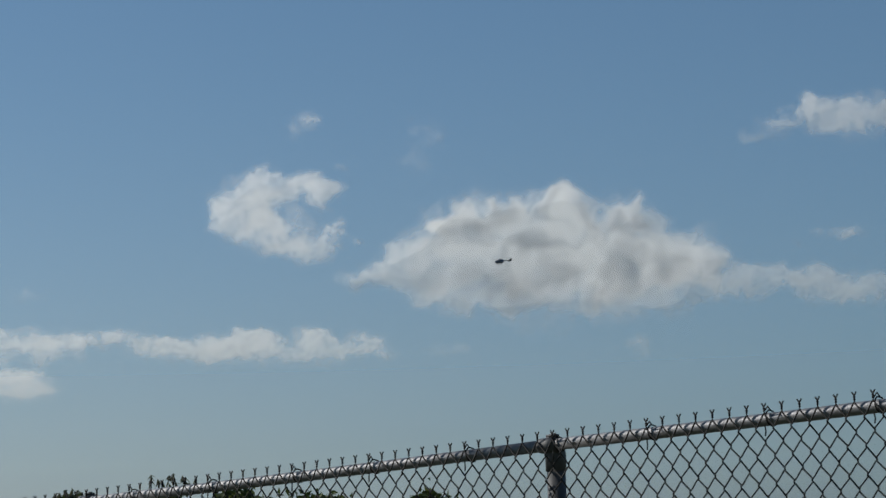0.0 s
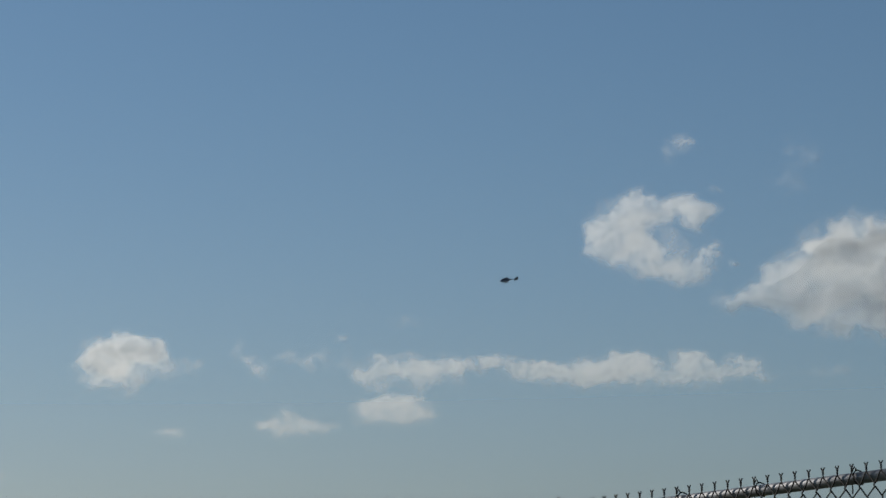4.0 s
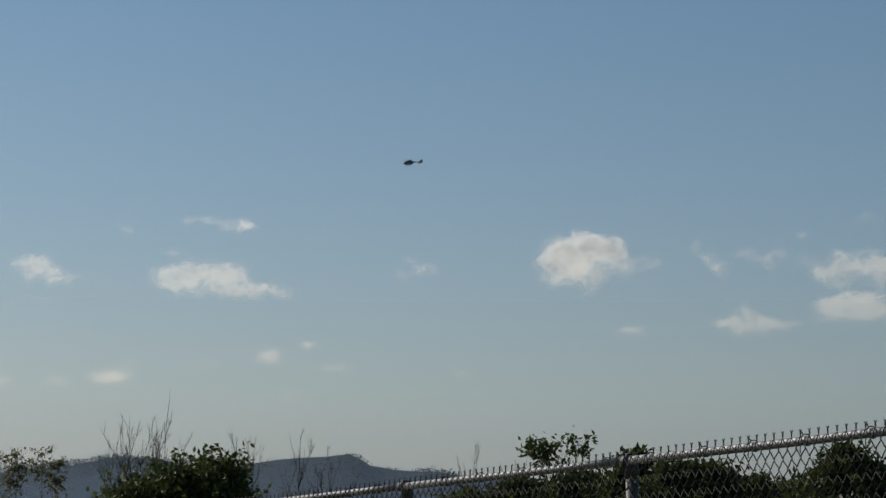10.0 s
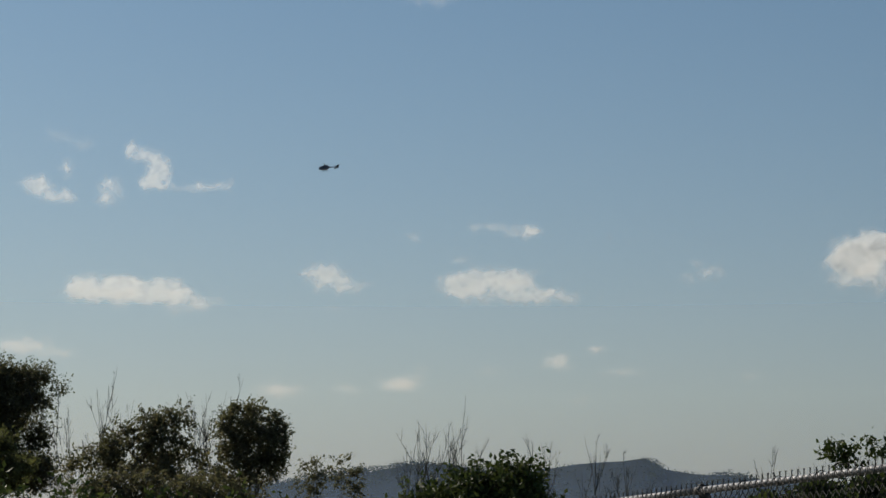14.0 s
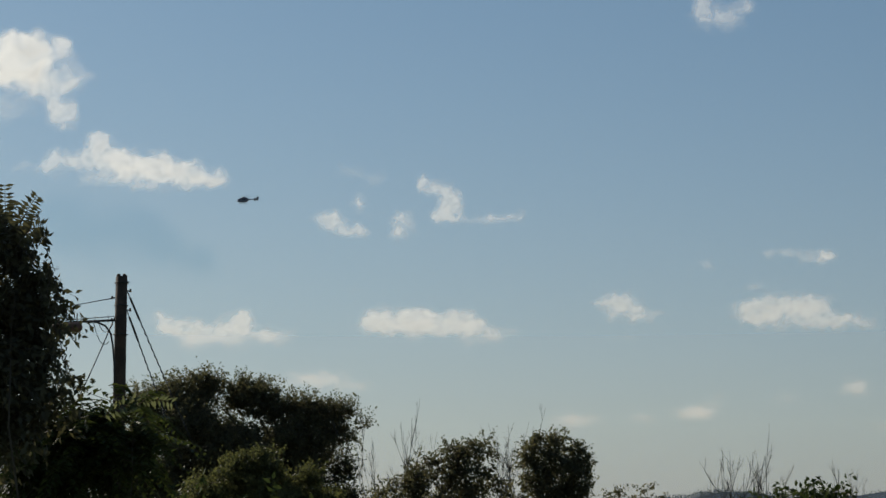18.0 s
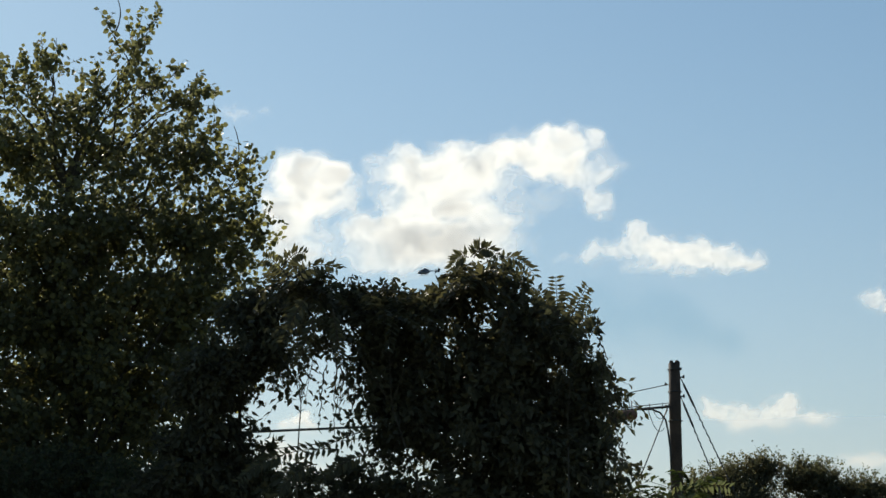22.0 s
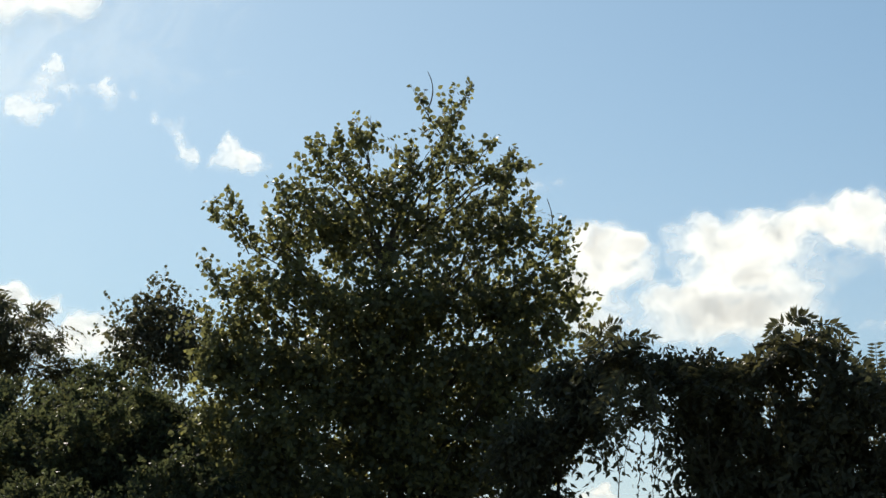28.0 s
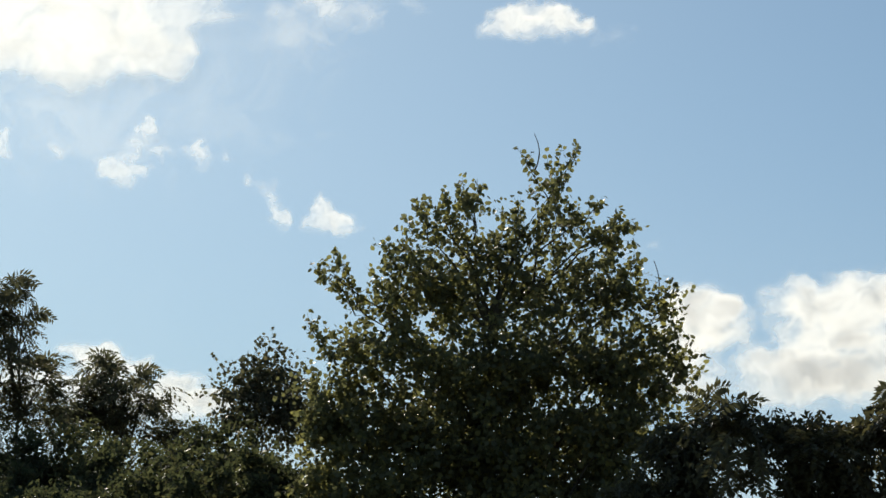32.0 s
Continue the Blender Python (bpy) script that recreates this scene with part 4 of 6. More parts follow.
cloud(32, [(57.63, 14.84, 0.37, 0.22, 0.9), (57.92, 15.13, 0.21, 0.32, 0.83), (57.36, 14.69, 0.29, 0.15, 0.61), (58.1, 14.82, 0.21, 0.22, 0.61), (58.87, 14.85, 0.22, 0.27, 0.73), (59.03, 15.1, 0.16, 0.2, 0.55), (59.22, 15.41, 0.2, 0.28, 0.51), (59.56, 15.82, 0.15, 0.19, 0.43)], "torn wisps of white cloud in blue sky", seed=55)
# broad thin sheet added for the sun's white glow beside the glaring cloud
cloud(32, [(63.76, 16.83, 2.93, 1.4, 0.3), (61.17, 17.46, 2.67, 1.4, 0.16), (60.55, 18.62, 2.69, 1.15, 0.16)], "faint thin veil of cloud in blue sky", seed=56)
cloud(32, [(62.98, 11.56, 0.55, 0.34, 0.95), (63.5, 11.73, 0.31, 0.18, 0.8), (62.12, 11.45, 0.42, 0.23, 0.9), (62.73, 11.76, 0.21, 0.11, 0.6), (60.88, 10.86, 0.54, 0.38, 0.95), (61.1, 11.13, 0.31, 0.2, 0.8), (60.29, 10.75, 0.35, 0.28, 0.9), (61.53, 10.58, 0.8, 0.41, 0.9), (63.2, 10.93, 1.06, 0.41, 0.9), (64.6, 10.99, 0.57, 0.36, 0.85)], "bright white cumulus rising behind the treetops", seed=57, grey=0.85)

# ---- chain-link fence ----
PITCH = 0.071
PSI = radians(46.1)
FENCE_D = 93.6 * PITCH
TOP = EYE.z + 13.07 * PITCH
ALONG = Vector((math.sin(PSI), -math.cos(PSI), 0))
OUT = Vector((math.cos(PSI), math.sin(PSI), 0))


def F(u, z=0.0, o=0.0):
    """A place on the fence: u steps of the mesh along it, z metres up, o metres behind the mesh."""
    return ALONG * (u * PITCH) + OUT * (FENCE_D + o) + Vector((0, 0, z))


def make_fence():
    fence = tagged(new("chain_link_fence"), label="tall weathered galvanised chain-link fence with barbed twisted top", category="fence")
    o = F(-83)
    fence.location = o
    rail_z = TOP - 0.052
    # top rail in lengths between posts
    posts = [-83.6 - 36.9 * i for i in range(-3, 15)]
    for a, b in zip(posts[1:], posts[:-1]):
        g = Geo().tube([F(a + (b - a) * i / 4, rail_z - 0.004 * math.sin(math.pi * i / 4), 0.03) for i in range(5)], 0.0215, 14)
        child("top_rail", g.mesh("top_rail", GALV, shift=o), fence, "dull galvanised tube rail")
    for u in posts:
        post = child("post", Geo().tube([F(u, -0.4, 0.062), F(u, 1.2, 0.062), F(u, rail_z - 0.03, 0.062)], 0.033, 14).mesh("post", POSTMAT, shift=o), fence, "dark grey steel line post")
        cap = Geo().tube([F(u, rail_z - 0.09, 0.062), F(u, rail_z - 0.03, 0.062), F(u, rail_z + 0.012, 0.052), F(u, rail_z + 0.03, 0.035)], [0.037, 0.037, 0.034, 0.02], 12)
        cap.tube([F(u - 0.55, rail_z, 0.03), F(u + 0.55, rail_z, 0.03)], 0.027, 12)
        cap.box(F(u + 0.25, rail_z + 0.033, 0.03), (0.045, 0.02, 0.006), Matrix.Rotation(PSI - math.pi / 2, 3, "Z"))
        part_ = child("post_cap", cap.mesh("post_cap", POSTMAT, shift=o), post, "loop cap that carries the rail")
    # wire ties round the rail
    rr = random.Random(3)
    u = 20
    while u > -400:
        g = Geo()
        ring = [F(u + 0.12 * math.sin(a * 0.5), rail_z + 0.027 * math.cos(a), 0.03 - 0.03 * math.sin(a)) for a in [2 * math.pi * i / 12 for i in range(13)]]
        g.tube(ring, 0.0028, 5)
        g.tube([F(u, rail_z - 0.025, 0), F(u + 0.15, rail_z - 0.045, -0.01), F(u + 0.05, rail_z - 0.06, -0.004)], 0.0026, 5)
        g.tube([F(u, rail_z + 0.02, 0), F(u + 0.3, rail_z + 0.035, -0.008), F(u + 0.45, rail_z + 0.02, -0.008)], 0.0026, 5)
        child("wire_tie", g.mesh("wire_tie", WIRE, shift=o), fence)
        u -= 6 + rr.choice((0, 0, 1))
    # mesh wires: each zigzags between two columns; pairs end in a twisted barb
    h = PITCH * 0.64
    n = int((TOP - 0.05) / h)
    zz = [TOP - 0.042 - h * i + (0.008 if i == 0 else 0) for i in range(n)]

    def wire_geo(left, near_rows, sides):
        g = Geo()
        pts = []
        for i, z in enumerate(zz):
            near = i % 2 == 0
            c = (0.0 if near else 0.5) if left else (0.5 if near else 0.0)
            past = (-0.035 if c == 0.0 else 0.035) * PITCH
            y = 0.0028 * (-1) ** i
            # each bend hooks round its neighbour's
            hook = ((0.15, -0.9), (0.05, 0.6), (-0.05, 0.6), (-0.15, -0.9)) if i < near_rows else ((0.07, 0.4), (-0.07, 0.4)) if i < near_rows + 4 else ((0.0, 0.6),)
            for dz, k in hook:
                if i == 0 and dz > 0:
                    continue
                pts.append(ALONG * (c * PITCH + past * k) + OUT * (y * k) + Vector((0, 0, z + dz * h)))
        g.tube(pts, 0.0029, sides, cap=False)
        x = 0.0 if left else 0.5
        s = 1 if left else -1
        top = [ALONG * (x * PITCH) + Vector((0, 0, zz[0]))]
        for j in range(1, 6):
            w = j * 1.3 + (0 if left else math.pi)
            top.append(ALONG * (x * PITCH + 0.0022 * math.cos(w)) + OUT * (0.0022 * math.sin(w)) + Vector((0, 0, zz[0] + 0.004 * j)))
        top.append(ALONG * (x * PITCH + s * 0.0085) + Vector((0, 0, zz[0] + 0.029)))
        g.tube(top, 0.0027, sides)
        return g

    left, right = wire_geo(True, 16, 4), wire_geo(False, 16, 4)
    base = OUT * FENCE_D - o
    ml, mr_ = left.mesh("wire", WIRE), right.mesh("wire", WIRE)
    spans = list(range(-460, 25))
    single = [u for u in spans if -205 < u <= -56]
    for u in single:
        for me, k in ((ml, u), (mr_, u - 0.5)):
            w = new("wire", me)
            w.parent = fence
            w.location = ALONG * (k * PITCH) + base
    left, right = wire_geo(True, 0, 3), wire_geo(False, 0, 3)
    vs, fs = [], []
    for u in spans:
        if -205 < u <= -56:
            continue
        for gg, k in ((left, u), (right, u - 0.5)):
            q = len(vs)
            d = ALONG * (k * PITCH) + base
            vs += [p + d for p in gg.v]
            fs += [tuple(q + i for i in f) for f in gg.f]
    child("wire_mesh", mesh_of("wire_mesh", vs, fs, WIRE, True), fence, kind="stuff")


# ---- utility pole and lines ----
def make_pole():
    az, r = 40.13, 45.0
    base = P(az, 0, r)
    base.z = 0
    zt = P(az, 8.71, r).z
    pole = tagged(new("utility_pole"), label="dark weathered wooden utility pole with cable clamps", category="utility pole")
    pole.location = base
    rr = random.Random(8)
    g = Geo()
    rings = []
    for i in range(9):
        z = -0.4 + (zt + 0.4) * i / 8
        rad = 0.142 - 0.038 * i / 8
        rings.append([base + Vector((rad * math.cos(a) * (1 + rr.uniform(-0.03, 0.03)), rad * math.sin(a), z + (0.02 * math.sin(a) if i == 8 else 0))) for a in [2 * math.pi * k / 14 for k in range(14)]])
    g.rings(rings)
    child("shaft", g.mesh("shaft", POLEWOOD, shift=base), pole)
    across = Vector((math.cos(radians(az)), math.sin(radians(az)), 0))  # to the right as seen from the camera's stand
    for el, side in ((8.38, 1), (8.22, -1), (7.95, 1), (7.72, -1)):
        c = P(az, el, r) + across * (0.12 * side)
        g = Geo().tube([c - across * 0.10 * side, c + across * 0.05 * side], 0.012, 8)
        g.tube([c + across * 0.04 * side - Vector((0, 0, 0.022)), c + across * 0.04 * side + Vector((0, 0, 0.035))], [0.022, 0.016], 8)
        child("clamp", g.mesh("clamp", CABLE, shift=base), pole, "black bolted cable clamp")
    step = Geo().tube([P(az, 8.58, r) + across * 0.08, P(az, 8.58, r) + across * 0.14], 0.012, 6)
    child("bolt", step.mesh("bolt", CABLE, shift=base), pole)
    for side in (-0.05, 0.05):
        q = base + across * side + Vector((0, 0, zt))
        child("top_splinter", Geo().tube([q - Vector((0, 0, 0.03)), q + Vector((0, 0, 0.035))], [0.05, 0.03], 8).mesh("top_splinter", POLEWOOD, shift=base), pole, "weathered raised edge of the pole top")
    for el in (8.55, 8.05, 7.4):
        q = P(az, el, r)
        ring = [q + Vector((0.125 * math.cos(w), 0.125 * math.sin(w), 0)) - across * 0.0 for w in [2 * math.pi * k / 14 for k in range(15)]]
        child("band", Geo().tube(ring, 0.009, 5).mesh("band", CABLE, shift=base), pole, "dark steel band round the pole")
    riser = Geo().tube([P(40.94, 7.67, 44.7), P(40.66, 7.67, 44.75), P(40.47, 7.59, 44.8), P(40.35, 7.43, 44.85), P(40.30, 7.18, 44.85), P(40.26, 6.80, 44.85), P(40.23, 6.05, 44.85)], 0.017, 8)
    child("riser_cable", riser.mesh("riser_cable", CABLE, shift=base), pole, "black cable bent down the pole")

    def line(name, label, a, b, rad, sag, n=18):
        a, b = Vector(a), Vector(b)
        pts = []
        for i in range(n):
            s = i / (n - 1)
            pts.append(a.lerp(b, s) - Vector((0, 0, 4 * sag * s * (1 - s))))
        ob = new(name, Geo().tube(pts, rad, 6).mesh(name, CABLE, shift=a))
        ob.location = a
        return tagged(ob, label=label, category="cable", group="lines on the pole")

    def ext(az1, el1, az2, el2, r2):
        return P(az1, el1, r), P(az2, el2, r2)

    # span to the next pole behind the trees
    a, b = P(az + 0.14, 8.22, r), P(56.0, 6.24, 40.0)
    line("overhead_wire", "thin black overhead wire between poles", a, b, 0.008, 0.26, 24)
    a, b = P(az + 0.14, 7.72, r), P(56.0, 6.96, 40.0)
    line("overhead_cable", "thick black bundled overhead cable between poles", a, b, 0.022, 0.10, 24)
    line("support_strand", "thin steel strand above the bundled cable", a + Vector((0, 0, 0.07)), P(41.75, 7.66, 44.4), 0.007, 0.0, 6)
    for s in range(5):
        p = a.lerp(P(41.75, 7.62, 44.4), 0.1 + 0.2 * s)
        tie = new("cable_tie", Geo().tube([p + Vector((0, 0, 0.09)), p + Vector((0.01, 0, 0.03)), p - Vector((0, 0, 0.04))], 0.007, 5).mesh("cable_tie", CABLE, shift=p))
        tie.location = p
        tagged(tie, label="small black tie lashing cable to strand", category="cable tie", group="ties on the cable")
    far = tagged(new("utility_pole"), label="wooden utility pole behind the tall poplar", category="utility pole")
    fb = P(56.0, 0, 40.0)
    fb.z = 0
    far.location = fb
    child("shaft", Geo().tube([fb - Vector((0, 0, 0.3)), fb + Vector((0, 0, 7.6))], [0.13, 0.1], 14).mesh("shaft", POLEWOOD, shift=fb), far)
    # stays and drops
    for el, foot, lash in ((8.38, 38.3, 0.30), (7.95, 38.7, 0.22)):
        a, b = P(az - 0.13, el, r), P(foot, 4.6, 45.5)
        wire = line("guy_wire", "thin guy wire slanting down from the pole", a, b, 0.009, 0.0, 6)
        d = (b - a).normalized()
        child("guy_grip", Geo().tube([d * 0.12, d * 0.16, d * 0.55, d * 0.6], [0.012, 0.02, 0.02, 0.012], 7).mesh("guy_grip", CABLE), wire, "thick twisted grip at the wire's top end")
        spiral = [d * (0.6 + 1.1 * k / 60) + Vector((0.016 * math.cos(k * 0.8), 0.0, 0.016 * math.sin(k * 0.8))) for k in range(61)]
        child("lashing", Geo().tube(spiral, 0.006, 4).mesh("lashing", CABLE), wire, "wire lashing wound round the guy")
        p = d * (1.6 + lash)
        child("loose_end", Geo().tube([p, p + Vector((0.02, 0, -0.09)), p + Vector((0.05, 0, -0.2))], 0.006, 4).mesh("loose_end", CABLE), wire, "loose wire end hanging down")
    # small loops and tails on the strand
    for k, (a1, e1, a2, e2, dip) in enumerate(((40.75, 7.70, 40.38, 7.25, 0.2), (40.62, 7.64, 40.3, 7.66, 0.16), (41.35, 8.12, 41.33, 7.66, 0.0), (41.2, 8.06, 41.14, 7.7, 0.03))):
        line("loop_wire", "thin slack wire looping beside the pole", P(a1, e1, 44.6), P(a2, e2, 44.6), 0.007, dip, 9)
    line("drop_cable", "black service cable dropping from the pole", P(az + 0.14, 7.78, r), P(41.4, 5.2, 44.5), 0.011, 0.06, 10)
    # splice case hanging on the cable
    c0, c1 = P(41.01, 7.56, 44.4), P(41.66, 7.51, 44.2)
    mid = (c0 + c1) / 2
    case = tagged(new("splice_case"), label="brown cylindrical splice case hung under the cable", category="splice case")
    case.location = mid
    d = (c1 - c0).normalized()
    child("body", Geo().tube([c0, c0 + d * 0.03, c1 - d * 0.03, c1], [0.06, 0.085, 0.085, 0.06], 12).mesh("body", RUST, shift=mid), case)
    for s in (0.15, 0.85):
        q = c0.lerp(c1, s)
        child("hanger", Geo().tube([q + Vector((0, 0, 0.08)), q + Vector((0, 0, 0.24))], 0.01, 6).mesh("hanger", CABLE, shift=mid), case)


# ---- trees ----
def make_trees():
    top = [(52.47, 15.81, 0.34, 0.61), (52.56, 14.85, 0.66, 0.61), (51.98, 14.92, 0.55, 0.57), (51.35, 14.53, 0.53, 0.57), (53.19, 14.79, 0.55, 0.51), (53.72, 14.27, 0.63, 0.53), (54.38, 15.2, 0.4, 0.43), (55.04, 14.9, 0.53, 0.51), (55.63, 14.63, 0.45, 0.48), (54.5, 14.27, 0.99, 0.7), (56.07, 14.05, 0.5, 0.53), (51.02, 14.91, 0.18, 0.28)]
    middle = [(55.54, 13.43, 1.15, 0.83), (56.45, 13.16, 0.68, 0.61), (57.3, 13.14, 0.34, 0.36), (57.7, 13.7, 0.18, 0.36), (54.23, 13.19, 1.41, 1.08), (52.66, 13.58, 1.41, 0.96), (51.35, 13.45, 0.89, 0.83), (50.7, 13.13, 0.6, 0.59), (49.98, 13.06, 0.39, 0.36), (50.32, 12.18, 0.76, 0.61), (49.67, 11.73, 0.42, 0.46), (58.12, 12.36, 0.26, 0.25)]
    foot = [(57.34, 12.13, 0.73, 0.59), (56.3, 11.89, 1.15, 0.96), (54.48, 11.66, 1.69, 1.21), (52.4, 11.92, 1.69, 1.21), (50.9, 11.41, 0.99, 0.97), (50.13, 11.03, 0.47, 0.46), (57.57, 10.98, 0.84, 0.7), (56.53, 10.24, 1.49, 1.08), (54.33, 9.88, 1.87, 1.27), (52.14, 9.89, 1.75, 1.27), (50.85, 10.14, 0.71, 0.76), (55.47, 8.6, 1.93, 1.21), (53.03, 8.37, 2.06, 1.21), (51.24, 8.5, 1.09, 1.15)]
    skirt = [(57.51, 10.25, 0.65, 0.64), (57.58, 8.86, 0.84, 0.76), (56.77, 7.63, 1.09, 1.02), (54.86, 6.93, 1.6, 1.08), (52.84, 6.98, 1.35, 1.08), (57.09, 6.12, 1.22, 0.96), (55.2, 5.8, 1.92, 0.76), (52.8, 5.85, 1.54, 0.76)]
    poplar = make_tree("poplar_tree", "tall backlit poplar with round yellowing green leaves", 53.6, 28.0, top + middle + foot + skirt,
                       POPLAR, 0.066, "round", 11, 6200, 9, 0.3, 0.3, 0.16, shell=0.1, inner=0.3, ragged=4, open_top=True, clumps=44, reach=0.98, bare=((50.20, 14.06, 0.55), (52.98, 16.92, 0.45)))
    for i, (a0, e0, a1, e1) in enumerate(((52.54, 14.34, 52.33, 16.63), (52.51, 15.23, 51.93, 16.63), (52.60, 15.36, 53.23, 16.44), (54.38, 14.71, 54.31, 15.92), (54.90, 14.58, 55.07, 15.62), (55.43, 14.45, 55.73, 15.39), (56.07, 13.67, 56.54, 14.43), (57.09, 12.77, 57.93, 14.08), (56.97, 12.89, 57.64, 14.09), (57.59, 11.87, 58.23, 12.59), (51.35, 14.09, 51.01, 15.21), (51.22, 14.22, 50.75, 14.98), (51.09, 13.20, 50.57, 14.06), (50.57, 12.94, 49.68, 13.38), (50.44, 12.56, 49.48, 13.03), (50.06, 11.22, 49.10, 11.56), (49.93, 11.41, 49.33, 12.17), (53.19, 14.47, 53.44, 15.48), (53.26, 14.60, 53.72, 15.20), (51.88, 14.73, 51.46, 15.39), (54.51, 14.84, 54.70, 15.70), (50.32, 12.30, 49.69, 12.40), (50.71, 10.91, 49.91, 10.39), (57.23, 13.02, 58.00, 13.76))):
        add_shoot(poplar, 28.0, a0, e0, a1, e1, POPLAR, 0.074, 500 + i)
    upper = [(48.28, 10.33, 0.54, 0.41), (47.48, 10.24, 0.6, 0.46), (48.57, 10.84, 0.34, 0.2), (46.73, 9.99, 0.85, 0.64), (45.69, 10, 0.85, 0.7), (44.8, 10.25, 0.6, 0.6), (44.33, 10.66, 0.55, 0.5), (43.72, 10.38, 0.5, 0.45), (43.05, 9.75, 0.55, 0.6), (42.55, 9.1, 0.5, 0.6), (42.15, 8.5, 0.55, 0.6), (41.95, 7.75, 0.5, 0.65), (42.6, 8.0, 0.7, 0.9), (43.63, 8.98, 1.29, 1.21), (45.43, 8.73, 1.35, 1.08)]
    lower = [(48.59, 9.53, 0.36, 0.33), (47.95, 9.47, 0.34, 0.41), (47.17, 8.97, 0.31, 0.59), (46.72, 8.97, 0.57, 0.79), (46.87, 7.89, 0.26, 0.61), (46.32, 7.39, 0.98, 1.02), (44.66, 7.21, 1.67, 1.34), (43.07, 6.83, 1.09, 1.21), (42.0, 6.85, 0.5, 0.75), (41.9, 5.95, 0.6, 0.6), (42.5, 5.4, 0.8, 0.6), (48.1, 5.5, 1.2, 0.45), (47.4, 6.28, 0.54, 0.43), (48.42, 6.19, 0.72, 0.25), (49.12, 5.97, 0.51, 0.25), (45.17, 5.69, 1.54, 0.57), (43.27, 5.7, 1.28, 0.57), (46.7, 5.87, 0.77, 0.46)]
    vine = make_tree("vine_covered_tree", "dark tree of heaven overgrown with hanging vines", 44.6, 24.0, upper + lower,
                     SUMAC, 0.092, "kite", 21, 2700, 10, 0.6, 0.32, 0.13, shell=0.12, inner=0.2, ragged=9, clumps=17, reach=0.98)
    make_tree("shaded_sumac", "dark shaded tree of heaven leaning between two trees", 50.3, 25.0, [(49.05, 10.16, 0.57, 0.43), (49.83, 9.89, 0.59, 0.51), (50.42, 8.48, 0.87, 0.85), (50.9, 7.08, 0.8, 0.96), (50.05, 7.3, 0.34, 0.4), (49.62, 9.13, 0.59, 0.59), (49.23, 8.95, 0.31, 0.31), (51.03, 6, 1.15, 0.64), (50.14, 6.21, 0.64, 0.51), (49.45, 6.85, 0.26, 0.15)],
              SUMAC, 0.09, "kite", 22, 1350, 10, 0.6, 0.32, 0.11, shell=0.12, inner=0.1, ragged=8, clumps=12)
    make_tree("sumac_shoot", "upright sumac shoot with two large feathery leaves", 42.3, 23.2, [(42.55, 9.5, 0.15, 0.15)], SUMAC, 0.10, "kite", 24, 5, 18, 0.1, 0.35, 0.03, frond=True, inner=0.0, ragged=0, lift=1.8)
    make_tree("sumac_shrub", "feathery compound-leaved sumac shoots in the sun", 43.0, 23.5, [
        (44.6, 10.65, 0.55, 0.2), (48.4, 10.45, 0.5, 0.15), (46.6, 9.8, 0.9, 0.18)],
        SUMAC, 0.10, "kite", 23, 70, 18, 0.5, 0.46, 0.03, frond=True, inner=0.1)
    make_tree("sumac_shoot", "drooping sumac shoot between the two tall trees", 48.61, 23.4, [(48.61, 10.74, 0.4, 0.3), (48.14, 9.34, 0.35, 0.5), (49.06, 10.22, 0.4, 0.4)], SUMAC, 0.11, "kite", 25, 14, 18, 0.8, 0.55, 0.03, frond=True, inner=0.0, ragged=0, lift=0.1)
    for i, (a0, e0, a1, e1, arch) in enumerate(((42.74, 9.64, 42.79, 10.70, 0), (42.51, 9.61, 42.05, 10.47, 0.06), (42.46, 9.36, 41.91, 9.81, 0.15), (42.80, 9.79, 43.22, 10.41, 0.05), (48.86, 10.58, 47.77, 10.87, 0.2), (48.86, 10.58, 49.49, 11.10, 0.15), (49.07, 10.86, 48.53, 11.22, 0.2), (48.21, 9.91, 48.68, 8.70, 0.1), (47.89, 9.98, 47.67, 8.71, -0.05), (48.48, 10.23, 49.04, 9.20, 0.1), (44.79, 11.12, 45.18, 10.89, 0.3), (44.73, 11.14, 44.08, 11.12, 0.3), (44.08, 11.06, 43.25, 10.68, 0.25), (44.66, 11.12, 44.38, 11.33, 0.2))):
        add_frond(vine, 22.9, a0, e0, a1, e1, arch, SUMAC, 0.105, 11, 300 + i)
    for i, (a0, e0, a1, e1, arch) in enumerate(((46.89, 7.30, 49.12, 6.22, 0.06), (47.73, 6.81, 49.77, 6.38, 0.08), (49.00, 6.67, 50.02, 6.08, 0.1), (47.09, 6.69, 48.23, 6.04, 0.1), (48.23, 6.48, 49.12, 5.78, 0.15), (41.99, 9.36, 41.81, 9.55, 0.2))):
        add_frond(vine, 23.2, a0, e0, a1, e1, arch, SUMAC, 0.10, 15, 360 + i)
    for i, (a0, e0, e1) in enumerate(((47.97, 8.71, 7.95), (47.88, 8.90, 7.06), (47.78, 8.71, 7.38), (47.67, 8.58, 7.57), (41.52, 8.3, 7.5), (41.40, 8.2, 7.7), (48.49, 8.70, 7.88), (41.72, 9.0, 8.1), (41.60, 8.6, 7.8), (41.46, 7.5, 6.5), (41.32, 7.1, 6.35), (41.40, 6.9, 6.1), (41.55, 7.2, 6.2), (41.88, 9.3, 8.5), (42.05, 9.5, 8.8), (41.66, 8.0, 6.9), (48.15, 8.5, 7.3), (47.55, 8.2, 6.9))):
        add_vine(vine, 22.8, a0, e0, e1, SUMAC, 380 + i)
